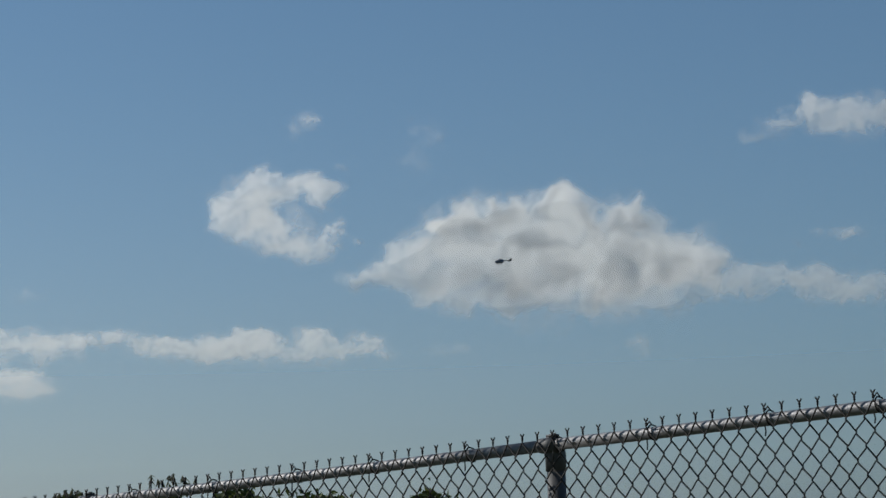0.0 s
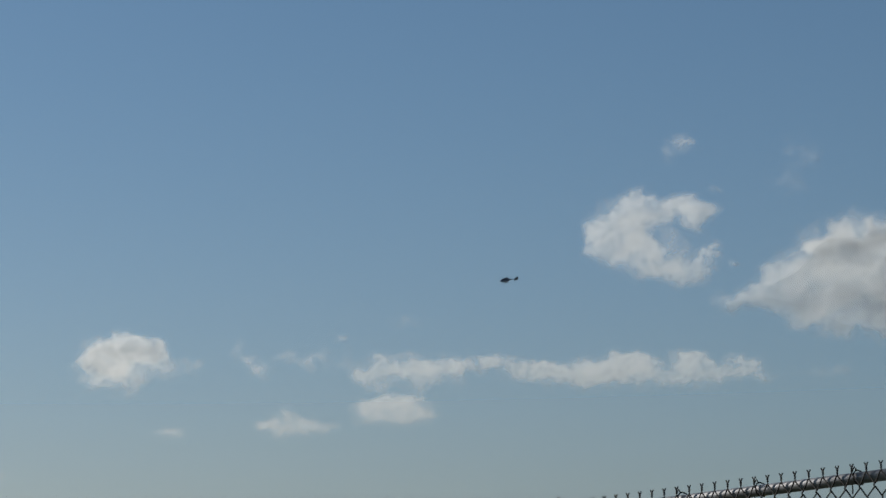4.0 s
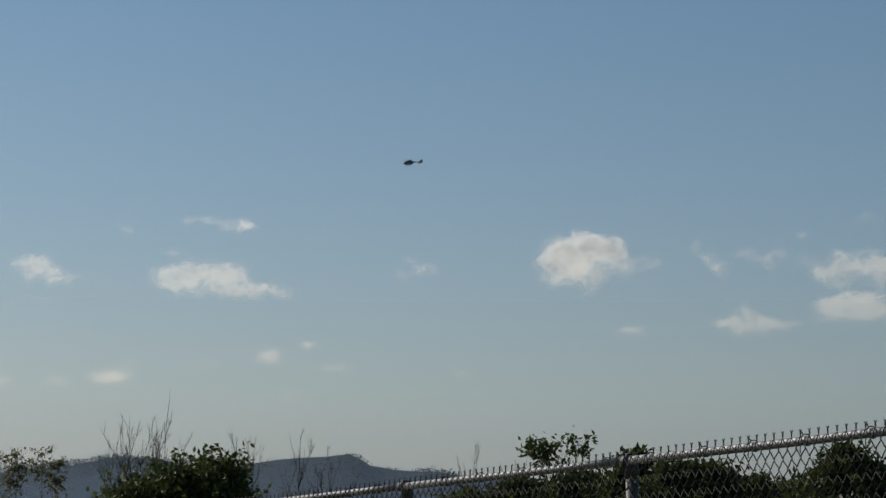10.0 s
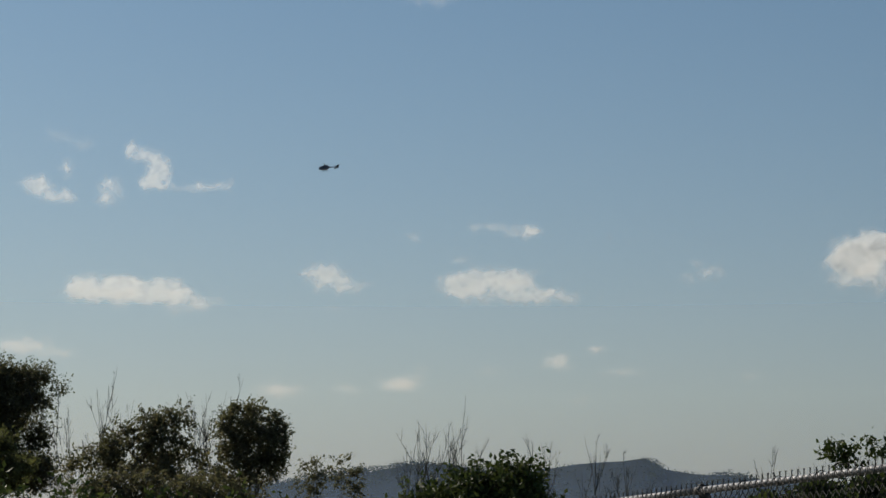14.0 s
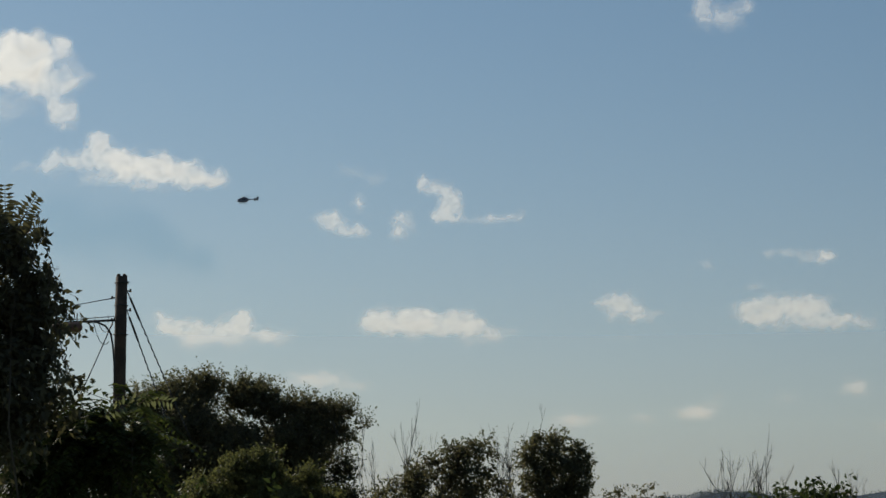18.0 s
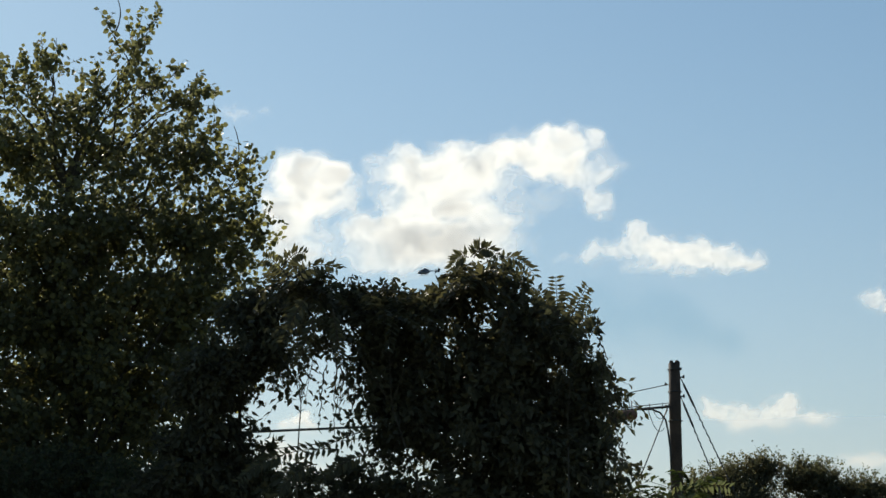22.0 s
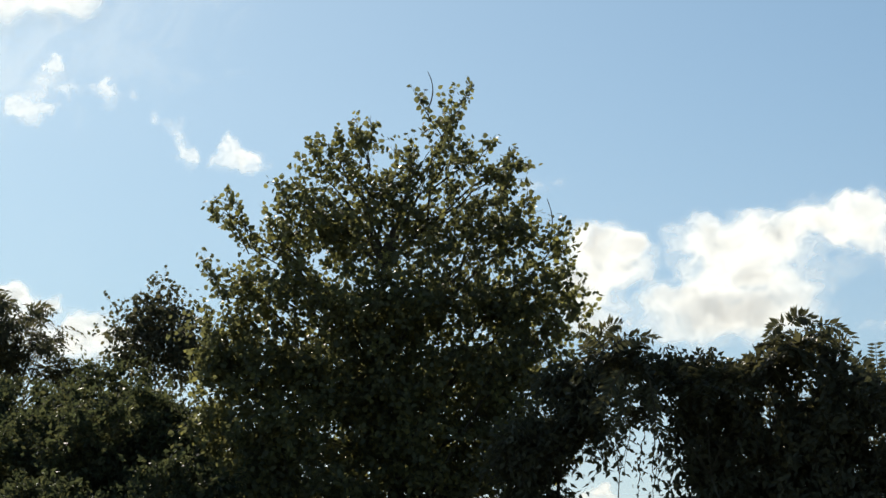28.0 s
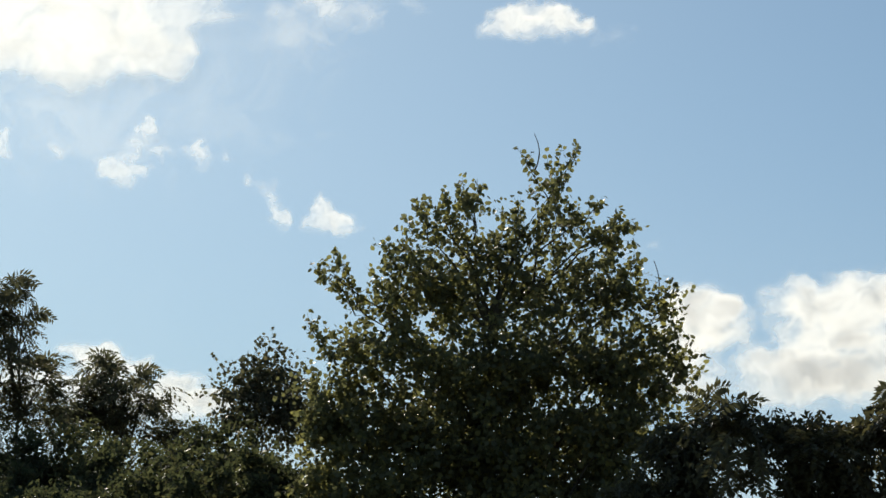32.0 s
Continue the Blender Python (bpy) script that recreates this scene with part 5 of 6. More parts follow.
    # beyond the pole
    make_tree("broad_tree", "broad dense dark green tree behind the pole", 37.6, 72.0, [(39.64, 5.72, 0.61, 0.53), (38.89, 5.92, 0.61, 0.53), (38.21, 6.18, 0.46, 0.43), (37.33, 6, 0.61, 0.48), (36.63, 5.82, 0.49, 0.43), (35.87, 5.64, 0.54, 0.48), (35.3, 5.64, 0.41, 0.36), (34.95, 5.71, 0.15, 0.25), (34.63, 5.39, 0.19, 0.09), (34.79, 5.11, 0.22, 0.09), (35.17, 5.24, 0.36, 0.28), (35.09, 4.38, 0.36, 0.36), (35.86, 4.75, 0.87, 0.74), (37.24, 4.87, 1.41, 0.99), (38.87, 4.85, 1.41, 0.99), (36.85, 3.74, 1.91, 0.76), (39.22, 3.72, 1.28, 0.76), (35.09, 3.62, 0.48, 0.48)],
        OAK, 0.095, "kite", 31, 10500, 9, 0.15, 0.5, 0.25, shell=0.1, inner=0.5, ragged=7, lift=0.7, clumps=32, reach=0.95)
    make_tree("young_tree", "olive-green young tree before the broad tree", 36.97, 58.0, [(38.1, 3.79, 0.64, 0.57), (37.42, 4.24, 0.57, 0.57), (36.8, 4.43, 0.45, 0.45), (36.6, 3.68, 0.96, 0.64), (35.85, 4.25, 0.38, 0.28), (35.65, 3.62, 0.57, 0.45)], OLIVE, 0.085, "kite", 36, 1900, 9, 0.2, 0.3, 0.1, shell=0.1, inner=0.3, ragged=6, lift=0.6, clumps=20)
    make_tree("sumac_bush", "bright sunlit feathery bush at the pole's foot", 40.6, 36.0, [
        (40.9, 4.6, 1.2, 1.0), (39.7, 4.9, 0.6, 0.7), (41.8, 4.4, 0.9, 1.3), (41.1, 5.35, 0.6, 0.6), (40.5, 5.3, 0.5, 0.55)],
        BUSH, 0.14, "kite", 33, 420, 20, 0.5, 0.9, 0.06, frond=True)
    arching = make_tree("sumac_shoot", "arching sunlit sumac leaf before the pole", 39.81, 35.0, [(39.81, 5.77, 0.25, 0.12)], BUSH, 0.16, "kite", 35, 5, 24, 0.35, 1.3, 0.03, frond=True, inner=0.0, ragged=0, lift=0.5)
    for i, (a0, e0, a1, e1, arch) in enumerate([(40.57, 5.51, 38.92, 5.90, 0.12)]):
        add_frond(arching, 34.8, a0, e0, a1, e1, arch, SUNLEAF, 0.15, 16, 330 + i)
    # paired small oaks
    for seed, az, lobes in ((41, 32.43, [(32.41, 4.81, 0.41, 0.32), (31.99, 4.96, 0.28, 0.28), (31.8, 4.71, 0.17, 0.23), (32.66, 4.49, 0.36, 0.36), (32.18, 4.26, 0.54, 0.61), (33.2, 4.62, 0.33, 0.2), (33.45, 4.36, 0.36, 0.2), (33.04, 4.11, 0.59, 0.42), (32.43, 3.73, 0.71, 0.53), (31.39, 3.95, 0.2, 0.33), (33.55, 3.93, 0.43, 0.43), (34.27, 3.82, 0.33, 0.25), (33.95, 4.11, 0.2, 0.17)]),
                            (43, 30.33, [(30.59, 4.92, 0.46, 0.33), (30.08, 4.92, 0.38, 0.33), (30.78, 4.39, 0.38, 0.48), (30.14, 4.33, 0.54, 0.53), (29.69, 4.54, 0.26, 0.33), (29.61, 4.11, 0.18, 0.25), (30.65, 3.76, 0.54, 0.48), (30.01, 3.76, 0.42, 0.48)])):
        make_tree("oak_tree", "small rounded oak with browning leaves beyond the field", az, 66.0, lobes, OAK, 0.105, "kite", seed, 1150, 8, 0.2, 0.26, 0.12, shell=0.1, inner=0.1, ragged=8, clumps=9, reach=1.1, group="oaks beyond the field")
    for seed, az in ((56, 33.03), (57, 31.14)):
        make_tree("oak_bush", "low tangled bush under the oaks", az, 63.0, [(az, 3.3, 0.9, 0.45), (az + 0.7, 3.2, 0.6, 0.4), (az - 0.7, 2.9, 0.6, 0.4), (az, 2.0, 1.3, 0.8)], OAK, 0.10, "kite", seed, 900, 9, 0.2, 0.4, 0.06, inner=0.2, ragged=4, clumps=14, group="oaks beyond the field")
    for seed, az, el, w in ((45, 29.10, 3.78, 0.25), (46, 28.87, 3.86, 0.18), (47, 28.30, 3.98, 0.30), (48, 27.98, 3.69, 0.20)):
        make_tree("sapling", "thin sapling with sparse brown leaves", az, 60.0, [(az, el, w * 0.7, 0.12), (az + w * 0.6, el - 0.3, w * 0.6, 0.12), (az - w * 0.6, el - 0.25, w * 0.6, 0.12), (az, el - 0.5, w * 0.8, 0.14)], OAK, 0.085, "kite", seed, 55, 7, 0.2, 0.18, 0.03, inner=0.0, ragged=3, group="saplings beyond the field")
    # rounded green bush in front of the ridge
    make_tree("round_bush", "rounded glossy green bush before the ridge", 25.0, 36.0, [
        (25.0, 3.1, 1.0, 0.75), (24.2, 3.3, 0.5, 0.6), (26.0, 2.8, 1.0, 0.6), (24.5, 2.4, 1.6, 0.8)], BUSH, 0.10, "kite", 51, 1300, 10, 0.3, 0.4, 0.08, shell=0.3)
    for i, (az, top, spread, stems) in enumerate(((34.34, 5.24, 0.3, 3), (33.78, 5.63, 0.5, 5), (26.55, 4.61, 0.22, 6), (25.98, 4.78, 0.34, 8), (23.74, 4.40, 0.4, 4), (22.36, 4.16, 0.45, 4), (31.70, 5.56, 0.3, 6), (32.41, 5.44, 0.12, 2), (31.26, 5.00, 0.25, 4), (21.99, 3.97, 0.3, 3), (33.20, 5.08, 0.2, 2), (17.90, 4.00, 0.15, 3), (18.30, 3.90, 0.15, 2))):
        make_bare_tree(az, 58.0 if az < 30 else 70.0, top, spread, stems, 60 + i, "thin leafless tree with pale upright branches")
    # behind the fence
    make_tree("flat_topped_bush", "open flat-topped shrub above the fence", 16.79, 27.0, [(17.43, 4.15, 0.13, 0.06), (17.17, 4.2, 0.18, 0.1), (16.96, 4.08, 0.23, 0.15), (17.24, 3.95, 0.15, 0.1), (16.73, 4.23, 0.1, 0.06), (16.45, 4.25, 0.13, 0.06), (16.22, 4.33, 0.15, 0.08), (16.1, 4.15, 0.1, 0.06), (16.35, 4.08, 0.1, 0.08)], BUSH, 0.07, "kite", 71, 60, 8, 0.3, 0.14, 0.03, inner=0.0, ragged=3)
    sprigs = ((6.7, 5.21), (6.56, 5.12), (6.47, 5.08), (6.3, 5.2), (6.21, 5.24), (6.0, 5.18), (5.94, 5.15), (5.73, 5.11), (6.15, 5.03), (8.85, 4.81), (8.73, 4.85), (8.6, 4.89), (8.46, 4.95), (8.33, 4.91), (8.23, 4.86), (8.11, 4.76), (5.85, 5.02))
    fence_bushes = ((18.76, 2.93, 0.70, 0.36, 20), (17.56, 3.12, 0.76, 0.46, 20), (16.29, 3.32, 0.76, 0.43, 19), (15.06, 3.85, 0.46, 0.33, 18), (14.08, 3.54, 0.76, 0.38, 17), (13.39, 3.47, 0.57, 0.43, 17), (12.39, 3.32, 0.64, 0.31, 26), (11.64, 3.19, 0.51, 0.25, 26), (10.39, 3.90, 0.46, 0.36, 16), (10.96, 3.28, 0.64, 0.38, 17), (10.09, 3.46, 0.76, 0.51, 16), (8.50, 4.60, 0.38, 0.10, 18), (7.49, 4.55, 0.38, 0.09, 18), (6.30, 4.58, 0.43, 0.12, 17), (4.79, 4.59, 0.76, 0.18, 17), (3.02, 4.47, 0.76, 0.20, 18), (0.48, 4.48, 0.31, 0.13, 18), (-6.00, 3.30, 1.60, 0.35, 24), (-2.50, 3.60, 1.20, 0.25, 22))
    for i, (az, el, w, h, r) in enumerate(fence_bushes):
        bush = make_tree("hedge_bush", "leafy green bush showing above the fence", az, r, [(az, el, w, h), (az + w * 0.4, el - 0.5, w, 0.5), (az - w * 0.4, el - 0.6, w, 0.5), (az, el - 1.4, w * 1.1, 0.7)], BUSH, 0.06, "kite", 80 + i, 620, 9, 0.9, 0.22, 0.06, shell=0.2, group="bushes behind the fence", ragged=3)
        for j, (a, e) in enumerate(sprigs):
            if abs(a - az) < w * 1.25:
                add_sprig(bush, r - 0.2, a, e, GREYLEAF, 700 + j)
    # beyond the poplar
    make_tree("reddish_tree", "small tree with reddish-brown autumn leaves", 59.16, 33.0, [(59.07, 11.92, 0.16, 0.17), (59.38, 11.56, 0.31, 0.22), (59.76, 11.33, 0.25, 0.22), (58.86, 11.42, 0.49, 0.31), (59.49, 10.92, 0.54, 0.33), (59.98, 10.83, 0.21, 0.18), (58.72, 10.95, 0.54, 0.36), (59.6, 10.42, 0.49, 0.31), (58.44, 10.45, 0.62, 0.36)], GREYLEAF, 0.062, "round", 101, 520, 8, 0.3, 0.4, 0.08, shell=0.1, inner=0.0, ragged=9, clumps=16, reach=1.45)
    locust = make_tree("locust_tree", "locust with fine feathery grey-green leaves", 63.19, 40.0, [(63.23, 11.43, 0.29, 0.18), (62.79, 11.51, 0.39, 0.18), (62.52, 11.27, 0.32, 0.25), (63.01, 10.93, 0.39, 0.32), (62.31, 10.96, 0.45, 0.32), (61.75, 11.3, 0.26, 0.18), (61.42, 10.99, 0.23, 0.13), (61.79, 10.73, 0.45, 0.32), (63.18, 10.42, 0.58, 0.38), (62.28, 10.33, 0.71, 0.38), (63.68, 10.28, 0.52, 0.32), (61.5, 9.98, 0.52, 0.32), (61, 10.06, 0.32, 0.23)], GREYLEAF, 0.10, "kite", 103, 420, 14, 0.5, 0.5, 0.12, shell=0.2, inner=0.0, ragged=3, clumps=7, reach=1.05, frond=True)
    for i, (a0, e0, a1, e1, arch) in enumerate(((62.97, 11.37, 62.42, 11.15, 0.35), (62.59, 11.48, 63.16, 11.70, 0.23), (62.13, 11.28, 61.63, 11.15, 0.32), (61.61, 10.98, 62.32, 10.93, 0.25), (63.32, 10.92, 62.65, 10.99, 0.35), (63.85, 11.28, 64.57, 11.33, 0.34), (64.36, 11.32, 63.78, 11.53, 0.29), (62.37, 10.83, 62.92, 10.55, 0.18), (61.90, 10.47, 61.29, 10.49, 0.25), (63.56, 10.53, 64.03, 10.28, 0.19), (62.97, 11.37, 62.32, 11.39, 0.34), (62.59, 11.48, 63.13, 11.41, 0.34), (62.13, 11.28, 61.47, 11.31, 0.25), (61.61, 10.98, 62.24, 11.14, 0.30), (63.32, 10.92, 62.77, 11.11, 0.22), (63.85, 11.28, 64.36, 11.42, 0.34), (64.36, 11.32, 63.83, 11.13, 0.30), (62.37, 10.83, 62.99, 11.10, 0.26), (61.90, 10.47, 61.38, 10.32, 0.23), (63.56, 10.53, 64.28, 10.61, 0.24))):
        add_frond(locust, 39.4, a0, e0, a1, e1, arch, GREYLEAF, 0.13, 10, 400 + i)
    locust = make_tree("locust_tree", "taller locust with fine feathery grey-green leaves", 65.28, 38.0, [(64.97, 13.11, 0.52, 0.31), (64.64, 13, 0.24, 0.31), (65, 12.48, 0.52, 0.43), (64.61, 12.31, 0.21, 0.23), (65.02, 11.72, 0.44, 0.43), (64.37, 11.48, 0.36, 0.2), (63.92, 11.34, 0.36, 0.28), (64.09, 10.89, 0.54, 0.36), (64.9, 10.73, 0.52, 0.64), (64.31, 10.31, 0.78, 0.48), (65.54, 11.95, 0.65, 1.53)], GREYLEAF, 0.10, "kite", 105, 420, 14, 0.5, 0.5, 0.14, shell=0.2, inner=0.0, ragged=3, clumps=7, reach=1.05, frond=True)
    for i, (a0, e0, a1, e1, arch) in enumerate(((65.10, 13.16, 64.37, 13.20, 0.33), (64.70, 12.81, 65.25, 12.83, 0.31), (64.61, 12.31, 64.10, 12.54, 0.33), (64.70, 11.80, 65.16, 11.57, 0.17), (64.87, 11.36, 64.26, 11.21, 0.20), (65.20, 12.72, 65.70, 12.69, 0.29), (65.10, 13.16, 64.44, 13.18, 0.17), (64.70, 12.81, 65.26, 12.70, 0.25), (64.61, 12.31, 63.98, 12.44, 0.26), (64.70, 11.80, 65.19, 11.72, 0.20), (64.87, 11.36, 64.38, 11.60, 0.25), (65.20, 12.72, 65.79, 12.92, 0.25))):
        add_frond(locust, 37.5, a0, e0, a1, e1, arch, GREYLEAF, 0.13, 10, 430 + i)
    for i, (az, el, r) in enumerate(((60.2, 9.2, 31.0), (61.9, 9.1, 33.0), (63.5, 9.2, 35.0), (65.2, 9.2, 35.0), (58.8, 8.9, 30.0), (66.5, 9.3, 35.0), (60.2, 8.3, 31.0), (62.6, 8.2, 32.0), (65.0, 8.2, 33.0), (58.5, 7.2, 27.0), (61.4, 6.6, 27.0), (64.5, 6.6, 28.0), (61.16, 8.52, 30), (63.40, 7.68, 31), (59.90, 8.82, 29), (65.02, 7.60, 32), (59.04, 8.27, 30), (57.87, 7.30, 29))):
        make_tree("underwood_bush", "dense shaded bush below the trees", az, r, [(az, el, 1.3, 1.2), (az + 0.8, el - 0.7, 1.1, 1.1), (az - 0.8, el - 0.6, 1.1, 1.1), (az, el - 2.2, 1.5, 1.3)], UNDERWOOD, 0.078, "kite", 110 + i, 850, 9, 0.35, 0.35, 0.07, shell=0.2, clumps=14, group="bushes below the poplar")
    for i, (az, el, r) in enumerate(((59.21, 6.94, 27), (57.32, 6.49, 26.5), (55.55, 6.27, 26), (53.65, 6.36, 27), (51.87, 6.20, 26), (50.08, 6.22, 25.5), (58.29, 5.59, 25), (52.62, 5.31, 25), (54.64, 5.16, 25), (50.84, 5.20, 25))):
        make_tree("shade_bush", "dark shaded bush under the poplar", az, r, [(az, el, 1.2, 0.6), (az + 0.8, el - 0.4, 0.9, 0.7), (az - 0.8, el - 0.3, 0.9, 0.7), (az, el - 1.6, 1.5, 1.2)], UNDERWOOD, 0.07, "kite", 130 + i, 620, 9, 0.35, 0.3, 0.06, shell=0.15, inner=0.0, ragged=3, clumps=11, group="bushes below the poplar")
    make_thicket()


def make_thicket():
    """Low scrub across the field's far edge."""
    rng = np.random.default_rng(9)
    n = 2600
    az = rng.uniform(-14, 70, n)
    r = rng.uniform(42, 62, n)
    top = np.interp(az, [-14, 8, 20, 27.5, 29.5, 34, 42, 50, 70], [1.2, 1.0, 0.7, 0.8, 2.6, 3.0, 4.0, 4.6, 5.0])
    balls = []
    for a, d, e in zip(az, r, top):
        c = P(a, e * rng.uniform(0.25, 0.92), d)
        s = rng.uniform(0.5, 1.1)
        balls.append((np.array(c), np.array([s, s, s * 0.8])))
    v, t, a, b = make_crown(balls, 9000, 8, 0.16, "kite", 10, 0.3, 0.6, 0.2)
    ob = new("thicket", array_mesh("thicket", v, t, BUSH))
    tagged(ob, label="tangled green scrub along the field's far edge", category="thicket", kind="stuff")


# ---- helicopter ----
def make_helicopter():
    heli = tagged(new("helicopter"), label="dark blue twin-engine helicopter with pale belly in flight", category="helicopter")

    def hull(name, stations, material, parent, label="", n=18):
        """stations: x, centre z, half width, half height."""
        rings = []
        for x, z, w, h in stations:
            rings.append([(x, w * math.copysign(abs(math.cos(a)) ** 0.85, math.cos(a)), z + h * math.copysign(abs(math.sin(a)) ** 0.85, math.sin(a))) for a in [2 * math.pi * k / n for k in range(n)]])
        return child(name, Geo().rings(rings).mesh(name, material), parent, label)

    body = hull("fuselage", [(3.45, -0.35, 0.05, 0.05), (3.3, -0.32, 0.35, 0.3), (2.9, -0.22, 0.62, 0.62), (2.2, -0.02, 0.84, 0.95), (1.2, 0.06, 0.9, 1.08), (-0.6, 0.06, 0.9, 1.06), (-1.5, 0.15, 0.72, 0.88), (-2.2, 0.35, 0.4, 0.5), (-2.6, 0.5, 0.2, 0.26)], NAVY, heli)
    hull("belly", [(2.6, -0.62, 0.3, 0.2), (1.8, -0.72, 0.66, 0.26), (-0.8, -0.72, 0.66, 0.26), (-1.6, -0.45, 0.35, 0.2)], SILVER, heli, "pale grey painted belly")
    hull("windscreen", [(3.28, -0.1, 0.2, 0.12), (2.85, 0.18, 0.52, 0.36), (2.2, 0.42, 0.74, 0.46), (1.75, 0.5, 0.8, 0.46)], GLASS, heli, "dark wrap-round windscreen")
    for s in (1, -1):
        for x in (1.05, -0.05):
            child("side_window", Geo().box((x, s * 0.875, 0.4), (0.85, 0.05, 0.5)).mesh("side_window", GLASS, False), body, "dark cabin window")
        hull("engine", [(0.9, 1.15, 0.12, 0.1), (0.4, 1.2, 0.3, 0.28), (-1.0, 1.15, 0.3, 0.28), (-1.7, 1.0, 0.15, 0.15)], NAVY, heli).location.y = s * 0.33
        g = Geo().tube([(1.9, s * 0.95, -1.42), (2.2, s * 0.95, -1.36), (2.35, s * 0.95, -1.25)], 0.05, 8).tube([(1.9, s * 0.95, -1.42), (-1.6, s * 0.95, -1.42)], 0.05, 8)
        child("skid", g.mesh("skid", BLADE), heli, "slim dark landing skid")
        for x in (1.2, -0.9):
            child("skid_leg", Geo().tube([(x, s * 0.5, -0.75), (x, s * 0.85, -1.1), (x, s * 0.95, -1.42)], 0.045, 8).mesh("skid_leg", BLADE), heli)
        child("endplate", Geo().rings([[(-5.5, s * 1.3 + 0.05 * k, -0.15), (-6.3, s * 1.3 + 0.05 * k, -0.05), (-6.6, s * 1.3 + 0.05 * k, 1.4), (-5.9, s * 1.3 + 0.05 * k, 1.45)] for k in (-1, 1)]).mesh("endplate", BLADE, False), heli, "dark upright endplate")
    hull("tail_boom", [(-2.0, 0.5, 0.34, 0.36), (-3.5, 0.55, 0.22, 0.24), (-6.3, 0.62, 0.12, 0.14), (-6.7, 0.64, 0.08, 0.1)], NAVY, heli)
    child("stabilizer", Geo().rings([[(-5.6, y, 0.6), (-5.9, y, 0.65), (-6.3, y, 0.61), (-5.9, y, 0.57)] for y in (-1.3, 1.3)]).mesh("stabilizer", NAVY, False), heli)
    child("fin", Geo().rings([[(-6.2, y, 0.0), (-7.2, y, 0.0), (-7.6, y, 1.75), (-6.85, y, 1.8)] for y in (-0.1, 0.1)]).mesh("fin", BLADE, False), heli)
    child("mast", Geo().tube([(0, 0, 1.2), (0, 0, 1.75)], [0.16, 0.09], 10).mesh("mast", BLADE), heli)
    hub = child("main_rotor", Geo().tube([(0, 0, 0.06), (0, 0, -0.06)], 0.22, 12).mesh("main_rotor", BLADE), heli, "grey rotor hub turning fast")
    for k in range(4):
        a = k * math.pi / 2
        m = Matrix.Rotation(a, 3, "Z")
        g = Geo().rings([[m @ Vector(p) for p in ((x, -0.13, 0.03 * x / 5), (x, 0.0, 0.03 + 0.03 * x / 5), (x, 0.14, 0.03 * x / 5), (x, 0.0, -0.02 + 0.03 * x / 5))] for x in (0.2, 1.2, 3.2, 5.4)])
        child("rotor_blade", g.mesh("rotor_blade", BLADE, False), hub, "long thin grey rotor blade")
    tail = child("tail_rotor", Geo().tube([(0, -0.06, 0), (0, 0.06, 0)], 0.08, 8).mesh("tail_rotor", BLADE), heli)
    for k in range(2):
        s = 1 - 2 * k
        child("tail_blade", Geo().box((0, 0, s * 0.5), (0.16, 0.03, 0.9)).mesh("tail_blade", BLADE, False), tail)
    return heli, hub, tail


def make_bee():
    bee = tagged(new("bumblebee"), label="dark bumblebee with orange tail flying past", category="insect")
    u = 0.001

    def egg(name, c, r, material, label=""):
        rings = []
        for i in range(7):
            f = -1 + 2 * i / 6
            w = math.sqrt(max(0.03, 1 - f * f))
            rings.append([((c[0] + f * r[0]) * u, (c[1] + r[1] * w * math.cos(a)) * u, (c[2] + r[2] * w * math.sin(a)) * u) for a in [2 * math.pi * k / 10 for k in range(10)]])
        return child(name, Geo().rings(rings).mesh(name, material), bee, label)

    egg("thorax", (0, 0, 0), (3.4, 3.0, 3.0), CABLE)
    egg("head", (4.3, 0, -0.6), (1.6, 1.8, 1.8), CABLE)
    egg("abdomen", (-5.4, 0, -1.2), (4.4, 3.3, 3.2), AMBER, "orange furry abdomen")
    for s in (1, -1):
        rings = [[((-1 - 2.2 * math.cos(a) + 0.3 * f * s) * u * 1.6, (s * (2 + 5.5 + 5.5 * math.sin(a))) * u, (2.2 + 0.15 * f) * u) for a in [2 * math.pi * k / 10 for k in range(10)]] for f in (0, 1)]
        child("wing", Geo().rings(rings).mesh("wing", WING, False), bee, "smoky translucent wing")
        for x in (-1.5, 0, 1.5):
            child("leg", Geo().tube([(x * u, s * 1.5 * u, -2 * u), (x * u * 1.4, s * 3.5 * u, -3.5 * u), (x * u * 1.6, s * 3 * u, -5.5 * u)], 0.3 * u, 5).mesh("leg", CABLE), bee)
    return bee


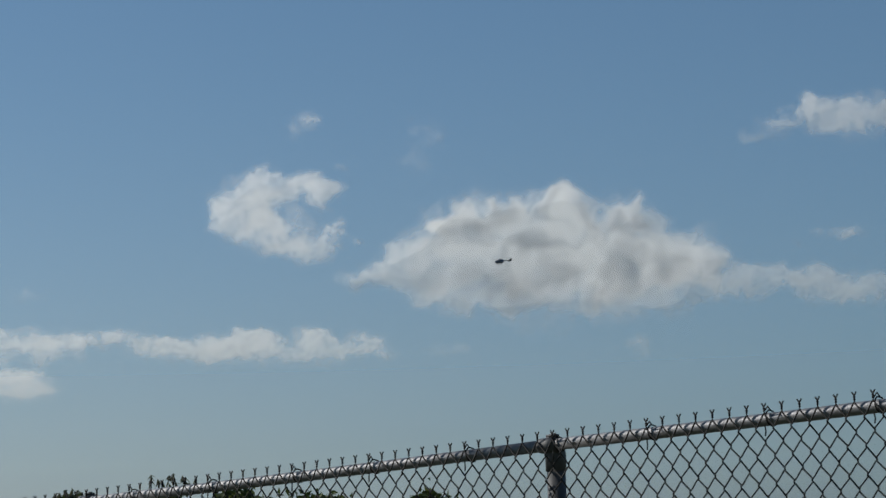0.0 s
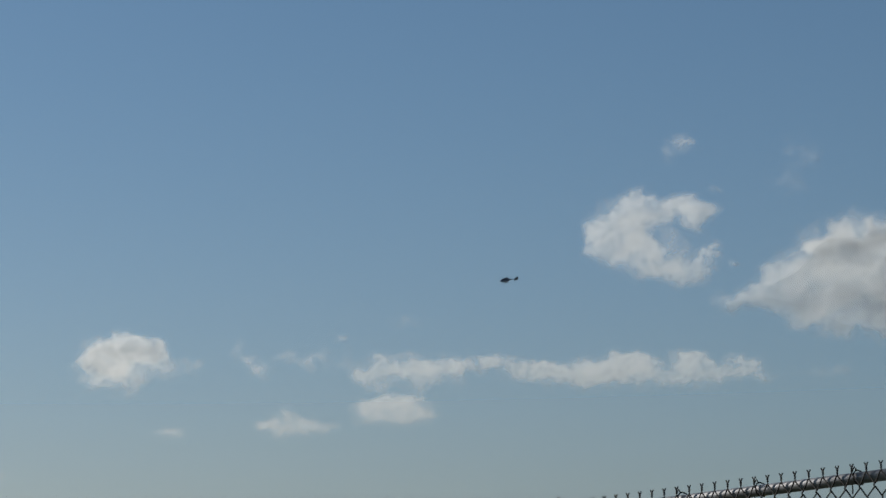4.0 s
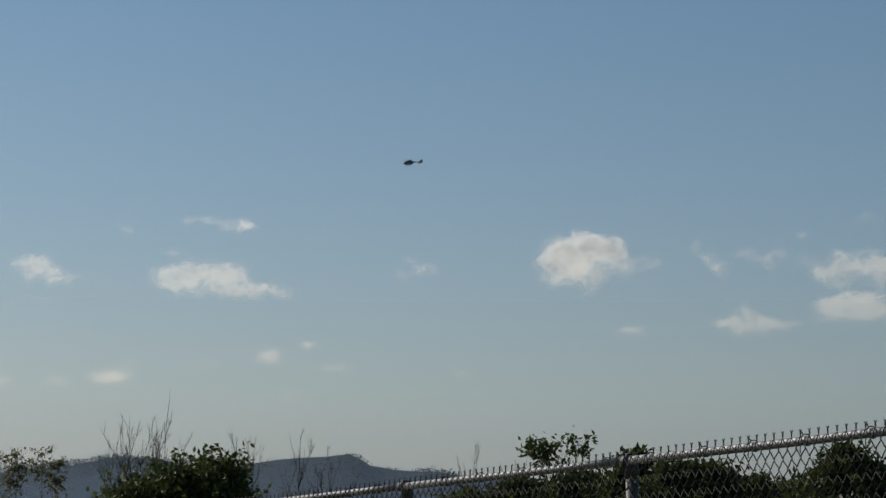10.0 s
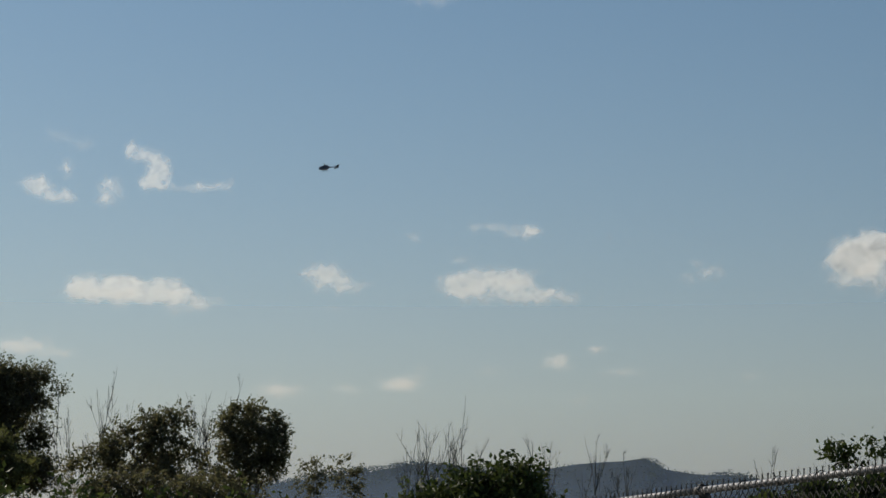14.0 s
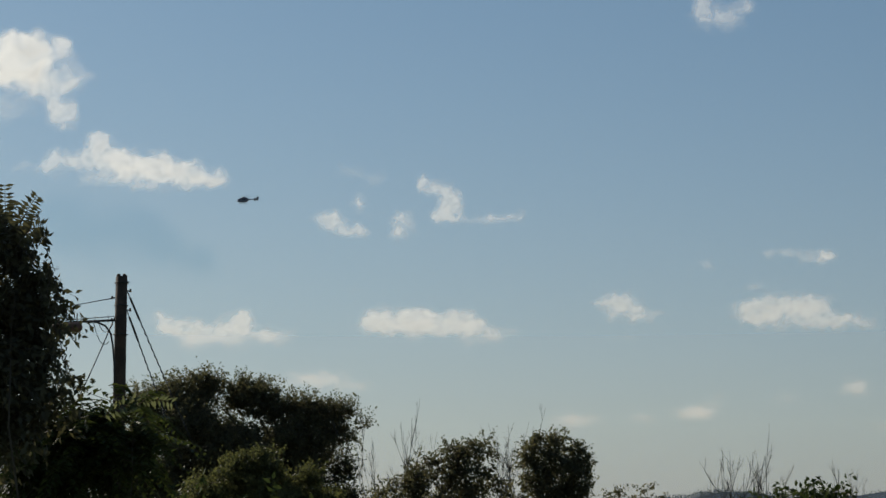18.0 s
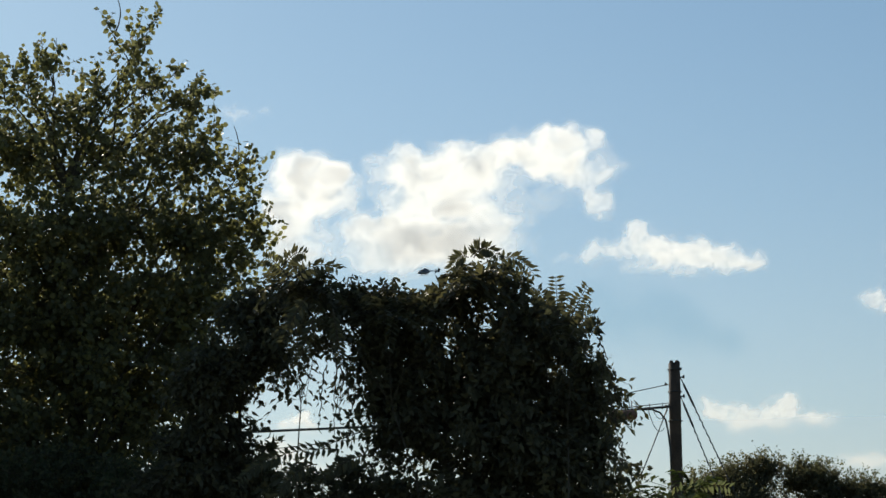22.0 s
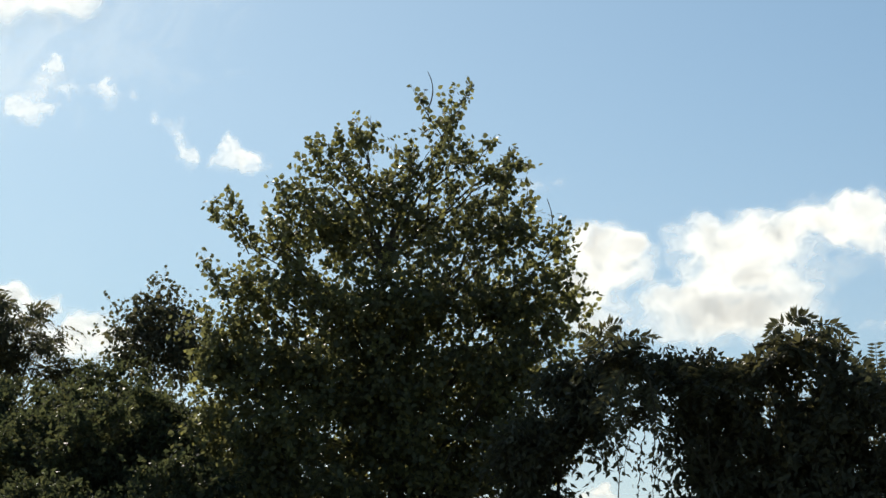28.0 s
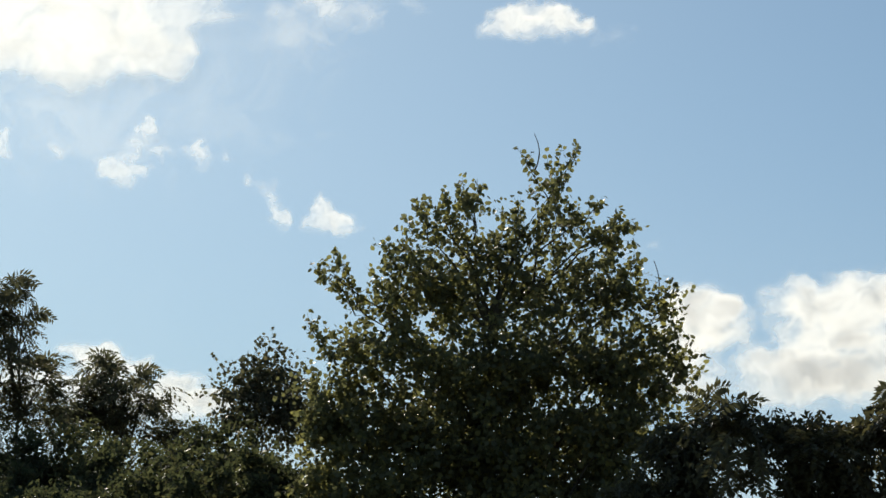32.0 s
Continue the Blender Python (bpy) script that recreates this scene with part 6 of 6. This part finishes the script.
make_ground()
make_hill()
make_haze(1750.0, 18.0, "tinted sheet standing for pale haze beyond the ridge", HAZE, lambda e: min(0.93, 1.5 * math.exp(-e / 7.0) * (1 - e / 18.0)))
make_haze(640.0, 5.4, "faint blue sheet standing for haze before the wooded ridge", NEARHAZE, lambda e: 0.25 * min(1.0, max(0.0, (5.4 - e) / 2.2)))
make_pole()
make_trees()
helicopter, main_rotor, tail_rotor = make_helicopter()
bee = make_bee()
make_fence()


# ---- what moves ----
def flight(t):
    """Where the helicopter is: a steady pass from right to left that comes slowly nearer."""
    el = float(np.interp(t, [0, 4.5, 7, 9, 11, 13, 16.5, 18, 20, 22, 22.4, 32], [9.76, 10.13, 10.27, 10.49, 10.60, 10.555, 10.43, 10.45, 10.57, 10.80, 10.80, 10.9]))
    az = float(np.interp(t, [-1, 0, 15, 17, 18, 19, 20, 22, 33], [-3.445, -1.30, 30.88, 35.22, 37.39, 39.58, 41.73, 45.79, 68.0]))
    return P(az, el, 1500.0 - 18.0 * t)


def motions():
    for ob, c, t0, rate in CLOUDS:
        walk(ob, [(t, pose(0, 0, 0, 0, 0, rate * (t - t0)) @ Matrix.Translation(c)) for t in (0.0, 8.0, 16.0, 24.0, 32.0)])
    rows_ = []
    for i in range(33):
        v = flight(i + 0.5) - flight(i - 0.5)
        rows_.append((float(i), Matrix.Translation(flight(i)) @ pose(0, 0, 0, 0, 0, math.degrees(math.atan2(v.y, v.x))) @ pose(0, 0, 0, 0, 4.0, 0)))
    walk(helicopter, rows_)
    turns = int(32.0 * FPS)
    walk(main_rotor, [(i / FPS, pose(0, 0, 1.72, 0, 2, 70.0 * i)) for i in range(turns + 1)])
    walk(tail_rotor, [(i / FPS, pose(-6.95, 0.14, 1.45, 0, 80.0 * i, 0)) for i in range(turns + 1)])
    # the bumblebee comes from behind, crosses close by and is gone
    way = ((0.0, -60, 30, 5.0), (3.0, -35, 25, 3.0), (4.2, -8, 20, 1.2), (4.4, 3.5, 13.0, 0.85), (4.5, 8.6, 8.7, 0.8), (4.6, 14.5, 3.2, 0.85), (5.0, 45, -8, 1.2), (8.0, 95, -8, 3.0), (20.0, 140, -2, 12.0), (32.0, 170, 3, 30.0))
    walk(bee, [(t, Matrix.Translation(P(az, el, r)) @ pose(0, 0, 0, 0, 25, 180 + az)) for t, az, el, r in way])


motions()
